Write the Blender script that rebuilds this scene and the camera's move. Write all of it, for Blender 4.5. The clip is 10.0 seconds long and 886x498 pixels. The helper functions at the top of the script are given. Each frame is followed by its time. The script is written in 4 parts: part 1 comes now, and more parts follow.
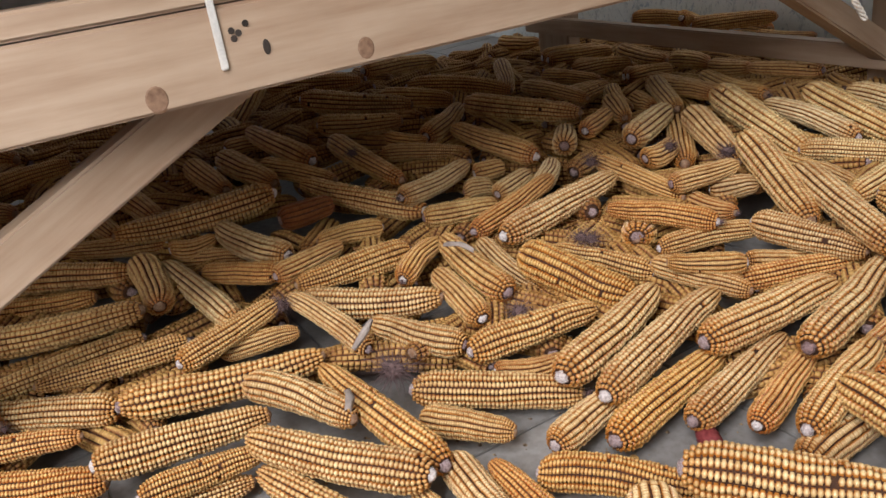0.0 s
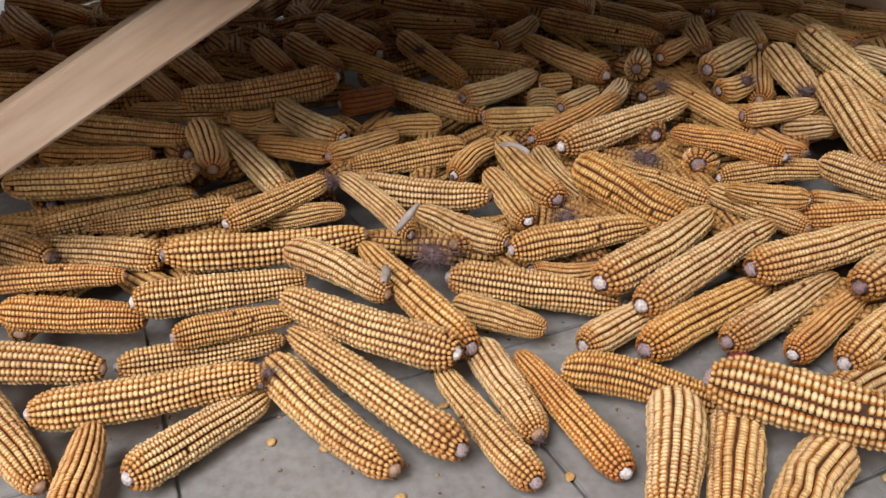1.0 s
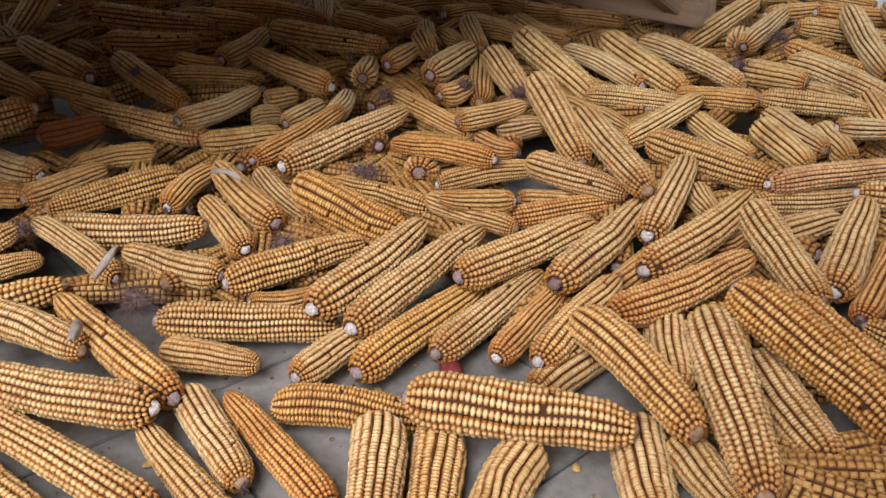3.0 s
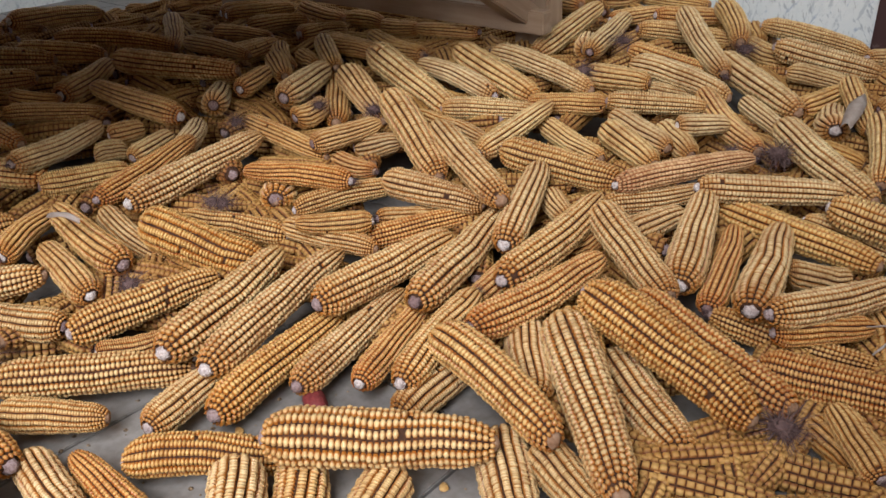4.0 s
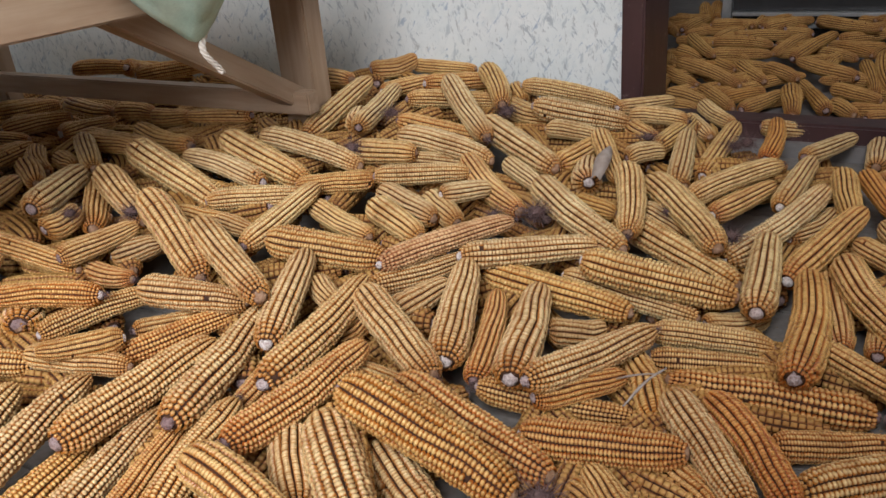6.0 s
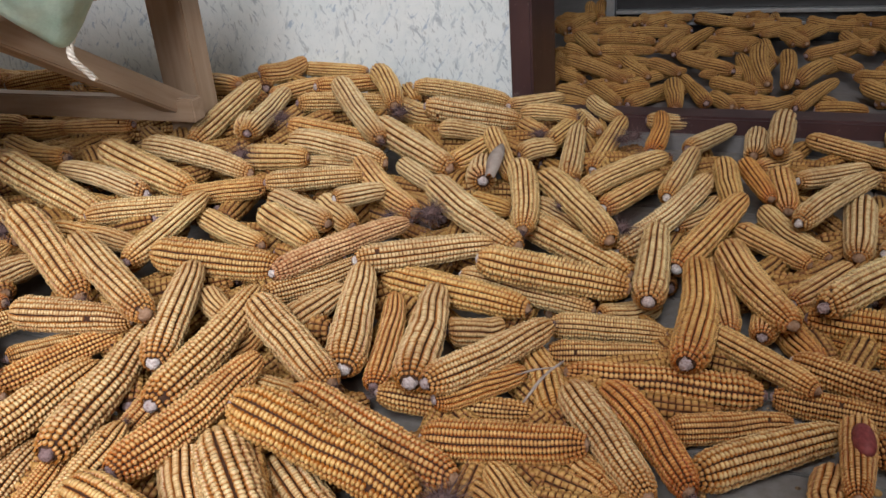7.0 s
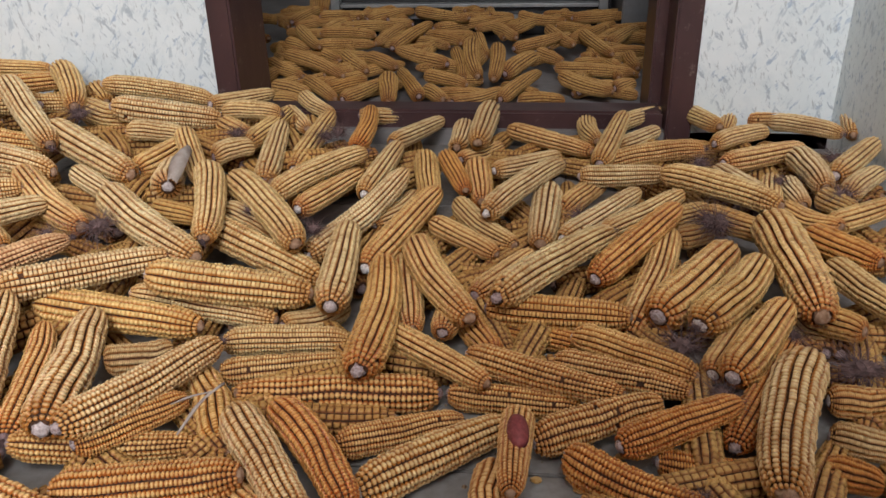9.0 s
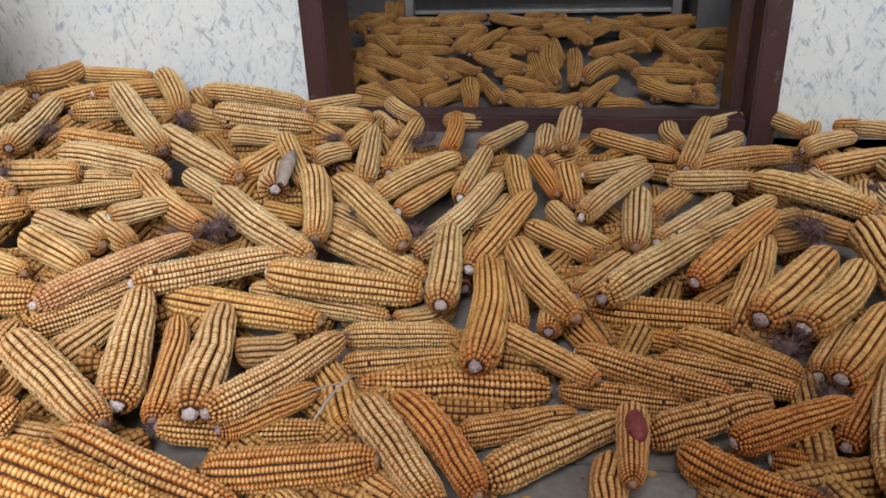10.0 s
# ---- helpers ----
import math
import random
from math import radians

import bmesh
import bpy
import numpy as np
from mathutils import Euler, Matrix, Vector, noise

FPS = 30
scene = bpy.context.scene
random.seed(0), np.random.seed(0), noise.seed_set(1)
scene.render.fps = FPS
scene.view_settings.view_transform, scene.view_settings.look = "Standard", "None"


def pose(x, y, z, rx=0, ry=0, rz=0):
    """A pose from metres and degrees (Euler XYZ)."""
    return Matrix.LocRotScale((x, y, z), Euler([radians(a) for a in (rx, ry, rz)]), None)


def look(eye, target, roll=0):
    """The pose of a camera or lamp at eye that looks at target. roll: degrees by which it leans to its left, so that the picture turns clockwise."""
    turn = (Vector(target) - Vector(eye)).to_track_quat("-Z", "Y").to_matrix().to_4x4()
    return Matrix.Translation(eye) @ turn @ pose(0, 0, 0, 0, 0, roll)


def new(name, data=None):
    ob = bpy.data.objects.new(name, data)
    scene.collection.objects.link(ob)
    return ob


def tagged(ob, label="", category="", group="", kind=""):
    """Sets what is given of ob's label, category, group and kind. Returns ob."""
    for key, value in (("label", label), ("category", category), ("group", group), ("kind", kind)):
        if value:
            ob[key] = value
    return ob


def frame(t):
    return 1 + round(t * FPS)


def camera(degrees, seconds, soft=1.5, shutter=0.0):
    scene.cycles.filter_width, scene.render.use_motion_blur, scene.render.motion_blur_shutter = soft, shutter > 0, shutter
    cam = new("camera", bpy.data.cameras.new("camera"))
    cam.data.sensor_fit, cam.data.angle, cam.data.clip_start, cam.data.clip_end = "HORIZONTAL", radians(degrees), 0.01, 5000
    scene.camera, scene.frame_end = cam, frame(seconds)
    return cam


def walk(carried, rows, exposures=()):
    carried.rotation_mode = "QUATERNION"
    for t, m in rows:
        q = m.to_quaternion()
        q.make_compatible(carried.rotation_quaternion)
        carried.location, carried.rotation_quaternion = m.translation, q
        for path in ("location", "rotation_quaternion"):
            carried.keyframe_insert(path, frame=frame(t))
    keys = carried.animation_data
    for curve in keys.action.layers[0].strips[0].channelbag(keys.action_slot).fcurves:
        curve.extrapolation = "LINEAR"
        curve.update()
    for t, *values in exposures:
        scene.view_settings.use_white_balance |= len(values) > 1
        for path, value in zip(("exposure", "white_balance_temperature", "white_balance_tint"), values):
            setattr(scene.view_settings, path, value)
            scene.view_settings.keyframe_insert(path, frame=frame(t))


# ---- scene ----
SOFT = 1.5
EXPOSURES = [(0.0, 0.0), (3.2, 0.0), (5.5, 0.1), (7.5, 0.25), (8.5, 0.4), (10.0, 0.4)]
LENS = 58.33
cam = camera(LENS, 10.0, soft=SOFT)
PATH = [
    (0, (0.3540, -1.7720, 0.5334), (-0.8651, -1.1403, -0.0706), -8.43),
    (0.5, (0.3559, -1.8043, 0.4953), (-0.8864, -1.2693, -0.1530), -5.64),
    (1, (0.3702, -1.7824, 0.4801), (-0.8537, -1.2648, -0.2157), -2.70),
    (1.5, (0.3841, -1.7441, 0.4817), (-0.7919, -1.1351, -0.2228), -0.77),
    (2, (0.3918, -1.7153, 0.4904), (-0.7334, -1.0216, -0.2186), -0.80),
    (2.5, (0.3950, -1.6953, 0.4939), (-0.6918, -0.9463, -0.2188), -1.45),
    (3, (0.4027, -1.6723, 0.4983), (-0.6355, -0.8616, -0.2193), -1.93),
    (3.2, (0.4166, -1.6542, 0.4994), (-0.5837, -0.7970, -0.2178), -1.83),
    (4.3, (0.4263, -1.6168, 0.5035), (-0.4608, -0.6270, -0.1917), -3.29),
    (4.5, (0.4423, -1.5969, 0.5082), (-0.4200, -0.5789, -0.1775), -3.47),
    (5, (0.4680, -1.5662, 0.5157), (-0.2938, -0.4523, -0.1392), -4.80),
    (5.5, (0.4629, -1.5668, 0.5155), (-0.2873, -0.4355, -0.1226), -4.94),
    (6, (0.4827, -1.5451, 0.5172), (-0.2197, -0.3765, -0.1082), -4.92),
    (6.2, (0.4971, -1.5320, 0.5157), (-0.1556, -0.3352, -0.1101), -4.93),
    (7.3, (0.4875, -1.5283, 0.5088), (-0.0512, -0.2801, -0.1251), -4.56),
    (7.5, (0.4957, -1.5270, 0.5150), (-0.0436, -0.2802, -0.1212), -4.69),
    (8, (0.5550, -1.4818, 0.5079), (0.2019, -0.1785, -0.1453), -3.48),
    (8.5, (0.5701, -1.4646, 0.5009), (0.3049, -0.1413, -0.1538), -3.44),
    (9, (0.5907, -1.4457, 0.4891), (0.4399, -0.1072, -0.1710), -1.39),
    (9.5, (0.5611, -1.4622, 0.5012), (0.4192, -0.1211, -0.1556), -1.68),
    (10, (0.5275, -1.4898, 0.5087), (0.2895, -0.1612, -0.1457), -2.42),
]
walk(cam, [(t, look(eye, target, roll)) for t, eye, target, roll in PATH], EXPOSURES)

# ---- light ----
world = bpy.data.worlds.new("world")
scene.world = world
world.use_nodes = True
wn = world.node_tree
sky = wn.nodes.new("ShaderNodeTexSky")
sky.sky_type, sky.sun_disc = "NISHITA", False
sky.sun_elevation, sky.sun_rotation = radians(48), radians(200)
wn.nodes["Background"].inputs["Strength"].default_value = 0.05
wn.links.new(sky.outputs[0], wn.nodes["Background"].inputs["Color"])


def lamp(name, data, m):
    ob = new(name, data)
    ob.matrix_world = m
    return ob


# daylight of the open front of the porch, high behind the camera
day = bpy.data.lights.new("porch_daylight", "AREA")
day.shape, day.size, day.size_y, day.energy, day.color = "RECTANGLE", 0.86, 1.5, 70, (0.985, 0.965, 0.985)
lamp("porch_daylight", day, look((0.70, -2.62, 1.66), (-0.1, -0.9, 0.1)))
# added fill lamp that brightens the room behind the doorway; its source is unseen
inner = bpy.data.lights.new("inner_fill", "AREA")
inner.shape, inner.size, inner.size_y, inner.energy, inner.color = "RECTANGLE", 1.0, 1.0, 9, (0.95, 0.98, 1.0)
lamp("inner_fill", inner, look((1.96, 1.0, 1.6), (0.4, 0.5, 0.0)))


# ---- materials ----
def material(name, rough=0.6, metal=0.0):
    m = bpy.data.materials.new(name)
    m.use_nodes = True
    b = m.node_tree.nodes["Principled BSDF"]
    b.inputs["Roughness"].default_value, b.inputs["Metallic"].default_value = rough, metal
    return m, m.node_tree, b


def node(nt, kind, values=(), **props):
    n = nt.nodes.new(kind)
    for k, v in props.items():
        setattr(n, k, v)
    for k, v in dict(values).items():
        n.inputs[k].default_value = v
    return n


def ramp(nt, source, stops):
    r = nt.nodes.new("ShaderNodeValToRGB")
    e = r.color_ramp.elements
    while len(e) < len(stops):
        e.new(0.5)
    for i, (p, c) in enumerate(stops):
        e[i].position, e[i].color = p, (*c, 1)
    nt.links.new(source, r.inputs[0])
    return r.outputs[0]


def mix(nt, fac, a, b, blend="MIX"):
    n = nt.nodes.new("ShaderNodeMix")
    n.data_type, n.blend_type = "RGBA", blend
    for sock, v in ((n.inputs[0], fac), (n.inputs[6], a), (n.inputs[7], b)):
        if isinstance(v, (int, float)):
            sock.default_value = v
        elif isinstance(v, tuple):
            sock.default_value = (*v, 1)
        else:
            nt.links.new(v, sock)
    return n.outputs[2]


def coords(nt, kind="Object", scale=(1, 1, 1)):
    tc = nt.nodes.new("ShaderNodeTexCoord")
    mp = nt.nodes.new("ShaderNodeMapping")
    mp.inputs["Scale"].default_value = scale
    nt.links.new(tc.outputs[kind], mp.inputs[0])
    return mp.outputs[0]


def noise_tex(nt, vec, scale, detail=4, rough=0.55):
    n = nt.nodes.new("ShaderNodeTexNoise")
    n.inputs["Scale"].default_value, n.inputs["Detail"].default_value, n.inputs["Roughness"].default_value = scale, detail, rough
    nt.links.new(vec, n.inputs["Vector"])
    return n.outputs[0]


def bump(nt, b, height, strength=0.3, distance=0.002):
    n = nt.nodes.new("ShaderNodeBump")
    n.inputs["Strength"].default_value, n.inputs["Distance"].default_value = strength, distance
    nt.links.new(height, n.inputs["Height"])
    nt.links.new(n.outputs[0], b.inputs["Normal"])


def world_pos(nt, scale=(1, 1, 1)):
    g = nt.nodes.new("ShaderNodeNewGeometry")
    mp = nt.nodes.new("ShaderNodeMapping")
    mp.inputs["Scale"].default_value = scale
    nt.links.new(g.outputs["Position"], mp.inputs[0])
    return mp.outputs[0]


def mottled(name, stops, scale, rough=0.7, metal=0.0, fine=0.3, stretch=(1, 1, 1), depth=0.001):
    m, nt, b = material(name, rough, metal)
    p = world_pos(nt, stretch)
    c = ramp(nt, noise_tex(nt, p, scale, 6), stops)
    f = noise_tex(nt, p, scale * 9, 4)
    c = mix(nt, fine, c, ramp(nt, f, [(0.3, (0.55, 0.55, 0.55)), (0.7, (1, 1, 1))]), "MULTIPLY")
    nt.links.new(c, b.inputs["Base Color"])
    bump(nt, b, f, 0.4, depth)
    return m


def kernel_material(name, tops, sides, rough=0.34, grime=0.55):
    """Kernels: pale dented crowns, orange flanks; hue differs from ear to ear and from kernel to kernel."""
    m, nt, b = material(name, rough)
    crown = node(nt, "ShaderNodeAttribute", attribute_name="crown")
    along = node(nt, "ShaderNodeAttribute", attribute_name="along")
    info = nt.nodes.new("ShaderNodeObjectInfo")
    geo = nt.nodes.new("ShaderNodeNewGeometry")
    tone = node(nt, "ShaderNodeAttribute", attribute_name="tone")
    add = node(nt, "ShaderNodeMath", operation="ADD")
    nt.links.new(info.outputs["Random"], add.inputs[0])
    nt.links.new(tone.outputs["Fac"], add.inputs[1])
    own = node(nt, "ShaderNodeMath", operation="FRACT")
    nt.links.new(add.outputs[0], own.inputs[0])
    top = ramp(nt, own.outputs[0], [(i / (len(tops) - 1), c) for i, c in enumerate(tops)])
    side = ramp(nt, own.outputs[0], [(i / (len(sides) - 1), c) for i, c in enumerate(sides)])
    per = ramp(nt, geo.outputs["Random Per Island"], [(0.0, (0.76, 0.68, 0.58)), (0.35, (0.97, 0.94, 0.90)), (1.0, (1, 1, 1))])
    ends = ramp(nt, along.outputs["Fac"], [(0.0, (0.9, 0.9, 0.9)), (0.14, (0.12, 0.12, 0.12)), (0.5, (0, 0, 0)), (0.84, (0.15, 0.15, 0.15)), (1.0, (0.85, 0.85, 0.85))])
    top = mix(nt, ends, top, tuple(0.55 * x + 0.45 * y for x, y in zip(sides[0], tops[0])))
    c = mix(nt, ramp(nt, crown.outputs["Fac"], [(0.42, (0, 0, 0)), (0.98, (1, 1, 1))]), side, top)
    c = mix(nt, 1.0, c, per, "MULTIPLY")
    p = world_pos(nt)
    patch = ramp(nt, noise_tex(nt, p, 24, 5), [(0.36, (0.66, 0.52, 0.42)), (0.58, (1, 1, 1))])
    c = mix(nt, grime, c, patch, "MULTIPLY")
    nt.links.new(c, b.inputs["Base Color"])
    bump(nt, b, noise_tex(nt, p, 500, 3), 0.25, 0.0006)
    return m


KERNEL = kernel_material("kernel_cream", [(0.86, 0.60, 0.23), (0.90, 0.71, 0.36), (0.91, 0.76, 0.45), (0.88, 0.73, 0.41), (0.86, 0.64, 0.28)], [(0.48, 0.175, 0.024), (0.48, 0.19, 0.032), (0.45, 0.185, 0.036), (0.44, 0.165, 0.03)])
# both oranges mix the ears' own hue with the warm tint of shade
ORANGE = kernel_material("kernel_orange", [(0.85, 0.55, 0.20), (0.88, 0.63, 0.27), (0.86, 0.62, 0.28)], [(0.46, 0.135, 0.017), (0.48, 0.15, 0.022), (0.43, 0.13, 0.02)])
DEEP = kernel_material("kernel_deep_orange", [(0.82, 0.45, 0.13), (0.84, 0.50, 0.17)], [(0.45, 0.105, 0.013), (0.46, 0.12, 0.017)])
RUSSET = kernel_material("kernel_russet", [(0.42, 0.16, 0.05), (0.48, 0.19, 0.06)], [(0.22, 0.05, 0.015), (0.26, 0.07, 0.02)])
MOULDY = kernel_material("kernel_mouldy", [(0.82, 0.56, 0.30), (0.80, 0.60, 0.40)], [(0.42, 0.16, 0.06), (0.38, 0.16, 0.09)], 0.7)
# darker, browner and rougher than the other yellow kernels
DULL = kernel_material("kernel_dull", [(0.56, 0.32, 0.09), (0.64, 0.41, 0.14), (0.60, 0.36, 0.12)], [(0.26, 0.09, 0.02), (0.30, 0.12, 0.03)], 0.6)
KINDS = {
    "cream": (KERNEL, "dried maize ear with pale cream dented kernels in dark-edged rows"),
    "orange": (ORANGE, "dried maize ear with kernels tinted orange, partly for shade"),
    "deep": (DEEP, "dried maize ear with kernels tinted deep orange, partly for shade"),
    "russet": (RUSSET, "small russet-brown dried maize ear"),
    "mouldy": (MOULDY, "mouldy maize ear with pale purple-grey bloom on its kernels"),
    "dull": (DULL, "dull yellow maize ear lying in the room behind the doorway"),
}
CHAFF = mottled("cob_chaff", [(0.3, (0.035, 0.014, 0.008)), (0.7, (0.10, 0.042, 0.018))], 160, 0.9)


def pith_material():
    m, nt, b = material("cob_pith", 0.9)
    info = nt.nodes.new("ShaderNodeObjectInfo")
    base = ramp(nt, info.outputs["Random"], [(0.0, (0.30, 0.20, 0.20)), (0.4, (0.50, 0.40, 0.40)), (0.7, (0.70, 0.62, 0.61)), (1.0, (0.86, 0.81, 0.79))])
    p = world_pos(nt)
    f = noise_tex(nt, p, 320, 5, 0.7)
    c = mix(nt, 0.7, base, ramp(nt, f, [(0.36, (0.34, 0.24, 0.22)), (0.56, (1, 1, 1))]), "MULTIPLY")
    nt.links.new(c, b.inputs["Base Color"])
    bump(nt, b, f, 0.8, 0.003)
    return m


PITH = pith_material()
TIP = mottled("dry_tip", [(0.3, (0.24, 0.12, 0.06)), (0.7, (0.46, 0.30, 0.20))], 180, 0.85)
DRY = mottled("dry_silk", [(0.3, (0.08, 0.048, 0.048)), (0.7, (0.22, 0.14, 0.135))], 120, 0.95)
RED = mottled("red_kernel", [(0.3, (0.16, 0.02, 0.025)), (0.7, (0.33, 0.07, 0.07))], 200, 0.5)
HUSK = mottled("dry_husk", [(0.3, (0.28, 0.22, 0.19)), (0.7, (0.46, 0.40, 0.36))], 60, 0.8, stretch=(1, 1, 1))


def wood_material():
    m, nt, b = material("sawn_pine", 0.62)
    tc = coords(nt, "Object", (26, 26, 2.2))
    g = noise_tex(nt, tc, 2.2, 8, 0.6)
    c = ramp(nt, g, [(0.3, (0.33, 0.22, 0.145)), (0.5, (0.41, 0.295, 0.205)), (0.72, (0.48, 0.365, 0.265))])
    w = world_pos(nt)
    c = mix(nt, 0.5, c, ramp(nt, noise_tex(nt, w, 5, 4), [(0.35, (0.72, 0.66, 0.6)), (0.65, (1, 1, 1))]), "MULTIPLY")
    nt.links.new(c, b.inputs["Base Color"])
    bump(nt, b, g, 0.35, 0.0015)
    return m


def wall_material():
    """Pale blue-white wallpaper, strewn with short smudged grey-blue strokes."""
    m, nt, b = material("wallpaper", 0.7)
    w = world_pos(nt, (1, 1, 1))
    base = ramp(nt, noise_tex(nt, w, 5, 6, 0.65), [(0.3, (0.70, 0.775, 0.795)), (0.7, (0.83, 0.875, 0.885))])
    base = mix(nt, ramp(nt, noise_tex(nt, w, 38, 5, 0.65), [(0.52, (0, 0, 0)), (0.72, (0.55, 0.55, 0.55))]), base, (0.60, 0.68, 0.71))
    bend = node(nt, "ShaderNodeTexNoise", {"Scale": 30.0, "Detail": 3.0})
    nt.links.new(w, bend.inputs["Vector"])
    shove = node(nt, "ShaderNodeVectorMath", operation="MULTIPLY_ADD")
    nt.links.new(bend.outputs["Color"], shove.inputs[0])
    shove.inputs[1].default_value = (0.012, 0.012, 0.012)
    nt.links.new(w, shove.inputs[2])
    for tilt, sc, tone, lo in ((0.6, 100, (0.30, 0.37, 0.43), 0.635), (-0.7, 84, (0.24, 0.36, 0.50), 0.65), (0.1, 120, (0.36, 0.40, 0.42), 0.65), (-0.3, 56, (0.42, 0.50, 0.55), 0.64)):
        mp = node(nt, "ShaderNodeMapping", {"Rotation": (0, tilt, 0)})
        nt.links.new(shove.outputs[0], mp.inputs[0])
        st = node(nt, "ShaderNodeMapping", {"Scale": (1.0, 1.0, 0.30)})
        nt.links.new(mp.outputs[0], st.inputs[0])
        n = noise_tex(nt, st.outputs[0], sc, 4, 0.65)
        mask = ramp(nt, n, [(lo - 0.05, (0, 0, 0)), (lo + 0.03, (0.68, 0.68, 0.68))])
        base = mix(nt, mask, base, tone)
    nt.links.new(base, b.inputs["Base Color"])
    bump(nt, b, noise_tex(nt, w, 260, 3), 0.3, 0.0008)
    return m


def floor_material():
    m, nt, b = material("floor_tile", 0.55)
    w = world_pos(nt)
    c = ramp(nt, noise_tex(nt, w, 6, 6), [(0.3, (0.20, 0.19, 0.185)), (0.7, (0.33, 0.32, 0.31))])
    d = ramp(nt, noise_tex(nt, w, 90, 4), [(0.35, (0.7, 0.68, 0.65)), (0.6, (1, 1, 1))])
    c = mix(nt, 0.7, c, d, "MULTIPLY")
    nt.links.new(c, b.inputs["Base Color"])
    bump(nt, b, noise_tex(nt, w, 120, 4), 0.3, 0.0008)
    return m


def painted_frame():
    m, nt, b = material("brown_paint", 0.38)
    w = world_pos(nt, (1, 1, 0.35))
    c = ramp(nt, noise_tex(nt, w, 14, 6), [(0.3, (0.045, 0.022, 0.024)), (0.7, (0.085, 0.042, 0.042))])
    dust = ramp(nt, noise_tex(nt, world_pos(nt), 55, 6, 0.7), [(0.60, (0, 0, 0)), (0.74, (0.6, 0.6, 0.6))])
    c = mix(nt, dust, c, (0.30, 0.25, 0.22))
    nt.links.new(c, b.inputs["Base Color"])
    bump(nt, b, noise_tex(nt, w, 70, 4), 0.25, 0.001)
    return m


WOOD, WALL, FLOOR, FRAME = wood_material(), wall_material(), floor_material(), painted_frame()
PLASTER = mottled("plaster", [(0.3, (0.55, 0.53, 0.49)), (0.7, (0.68, 0.66, 0.62))], 4, 0.9)
# warm colours for unseen surfaces, chosen so their bounced light reddens the shadows
BOUNCE_WALL = mottled("warm_bounce_wall", [(0.3, (0.36, 0.19, 0.11)), (0.7, (0.48, 0.27, 0.16))], 4, 0.9)
BOUNCE_CEILING = mottled("warm_bounce_ceiling", [(0.3, (0.38, 0.24, 0.14)), (0.7, (0.50, 0.33, 0.20))], 6, 0.7, stretch=(1, 0.1, 1))
GROUT = mottled("grout", [(0.3, (0.16, 0.155, 0.15)), (0.7, (0.24, 0.23, 0.22))], 40, 0.9)
INNER = mottled("inner_floor", [(0.3, (0.17, 0.16, 0.16)), (0.7, (0.28, 0.27, 0.27))], 8, 0.6)
ALU = mottled("aluminium", [(0.3, (0.40, 0.42, 0.43)), (0.7, (0.55, 0.57, 0.58))], 30, 0.35, 0.8)
DARK = mottled("dark_panel", [(0.3, (0.012, 0.012, 0.013)), (0.7, (0.03, 0.03, 0.032))], 12, 0.35)
GREY = mottled("grey_side", [(0.3, (0.13, 0.135, 0.14)), (0.7, (0.19, 0.195, 0.20))], 9, 0.6)
STEEL = mottled("galvanised", [(0.3, (0.62, 0.60, 0.56)), (0.7, (0.82, 0.80, 0.76))], 60, 0.5, 0.3)
IRON = mottled("nail_iron", [(0.3, (0.03, 0.025, 0.02)), (0.7, (0.09, 0.07, 0.06))], 90, 0.6, 0.5)
ROPE = mottled("rope_twine", [(0.3, (0.62, 0.56, 0.48)), (0.7, (0.80, 0.75, 0.68))], 220, 0.9)
SACKM = mottled("woven_sack", [(0.3, (0.36, 0.52, 0.44)), (0.7, (0.52, 0.66, 0.57))], 26, 0.5)
SACKW = mottled("white_sack", [(0.3, (0.55, 0.60, 0.63)), (0.7, (0.72, 0.75, 0.77))], 20, 0.55)


# ---- building blocks ----
def finish(name, bm, mat, parent=None, label="", smooth=False):
    me = bpy.data.meshes.new(name)
    bm.to_mesh(me)
    bm.free()
    for x in mat if isinstance(mat, (list, tuple)) else [mat]:
        me.materials.append(x)
    if smooth:
        for f in me.polygons:
            f.use_smooth = True
    ob = new(name, me)
    if parent:
        ob.parent = parent
    if label:
        ob["label"] = label
    return ob


def part(name, bm, mat, parent, label="", smooth=False):
    return finish(name, bm, mat, parent, label, smooth)


def box(x0, x1, y0, y1, z0, z1, bevel=0.0, bm=None):
    bm = bm or bmesh.new()
    r = bmesh.ops.create_cube(bm, size=1.0)
    for v in r["verts"]:
        v.co = Vector(((x0 + x1) / 2 + v.co.x * (x1 - x0), (y0 + y1) / 2 + v.co.y * (y1 - y0), (z0 + z1) / 2 + v.co.z * (z1 - z0)))
    if bevel:
        edges = list({e for v in r["verts"] for e in v.link_edges})
        bmesh.ops.bevel(bm, geom=edges, offset=bevel, segments=2, affect="EDGES")
    return bm


def beam(name, a, b, w, h, mat, parent, label="", up=(0, 0, 1), bevel=0.003):
    """A sawn beam from a to b: its long axis is local z, w across and h in height."""
    a, b = Vector(a), Vector(b)
    d = b - a
    bm = box(-w / 2, w / 2, -h / 2, h / 2, 0, d.length, bevel)
    z = d.normalized()
    x = Vector(up).cross(z).normalized()
    y = z.cross(x)
    ob = part(name, bm, mat, parent, label)
    ob.matrix_basis = Matrix.Translation(a) @ Matrix((x, y, z)).transposed().to_4x4()
    return ob


def empty(name, label, category, group="", kind=""):
    return tagged(new(name), label, category, group, kind)


# ---- setting ----
def structure(name, bm, mat, label):
    return tagged(finish(name, bm, mat), label, name.split("_")[0], kind="structure")


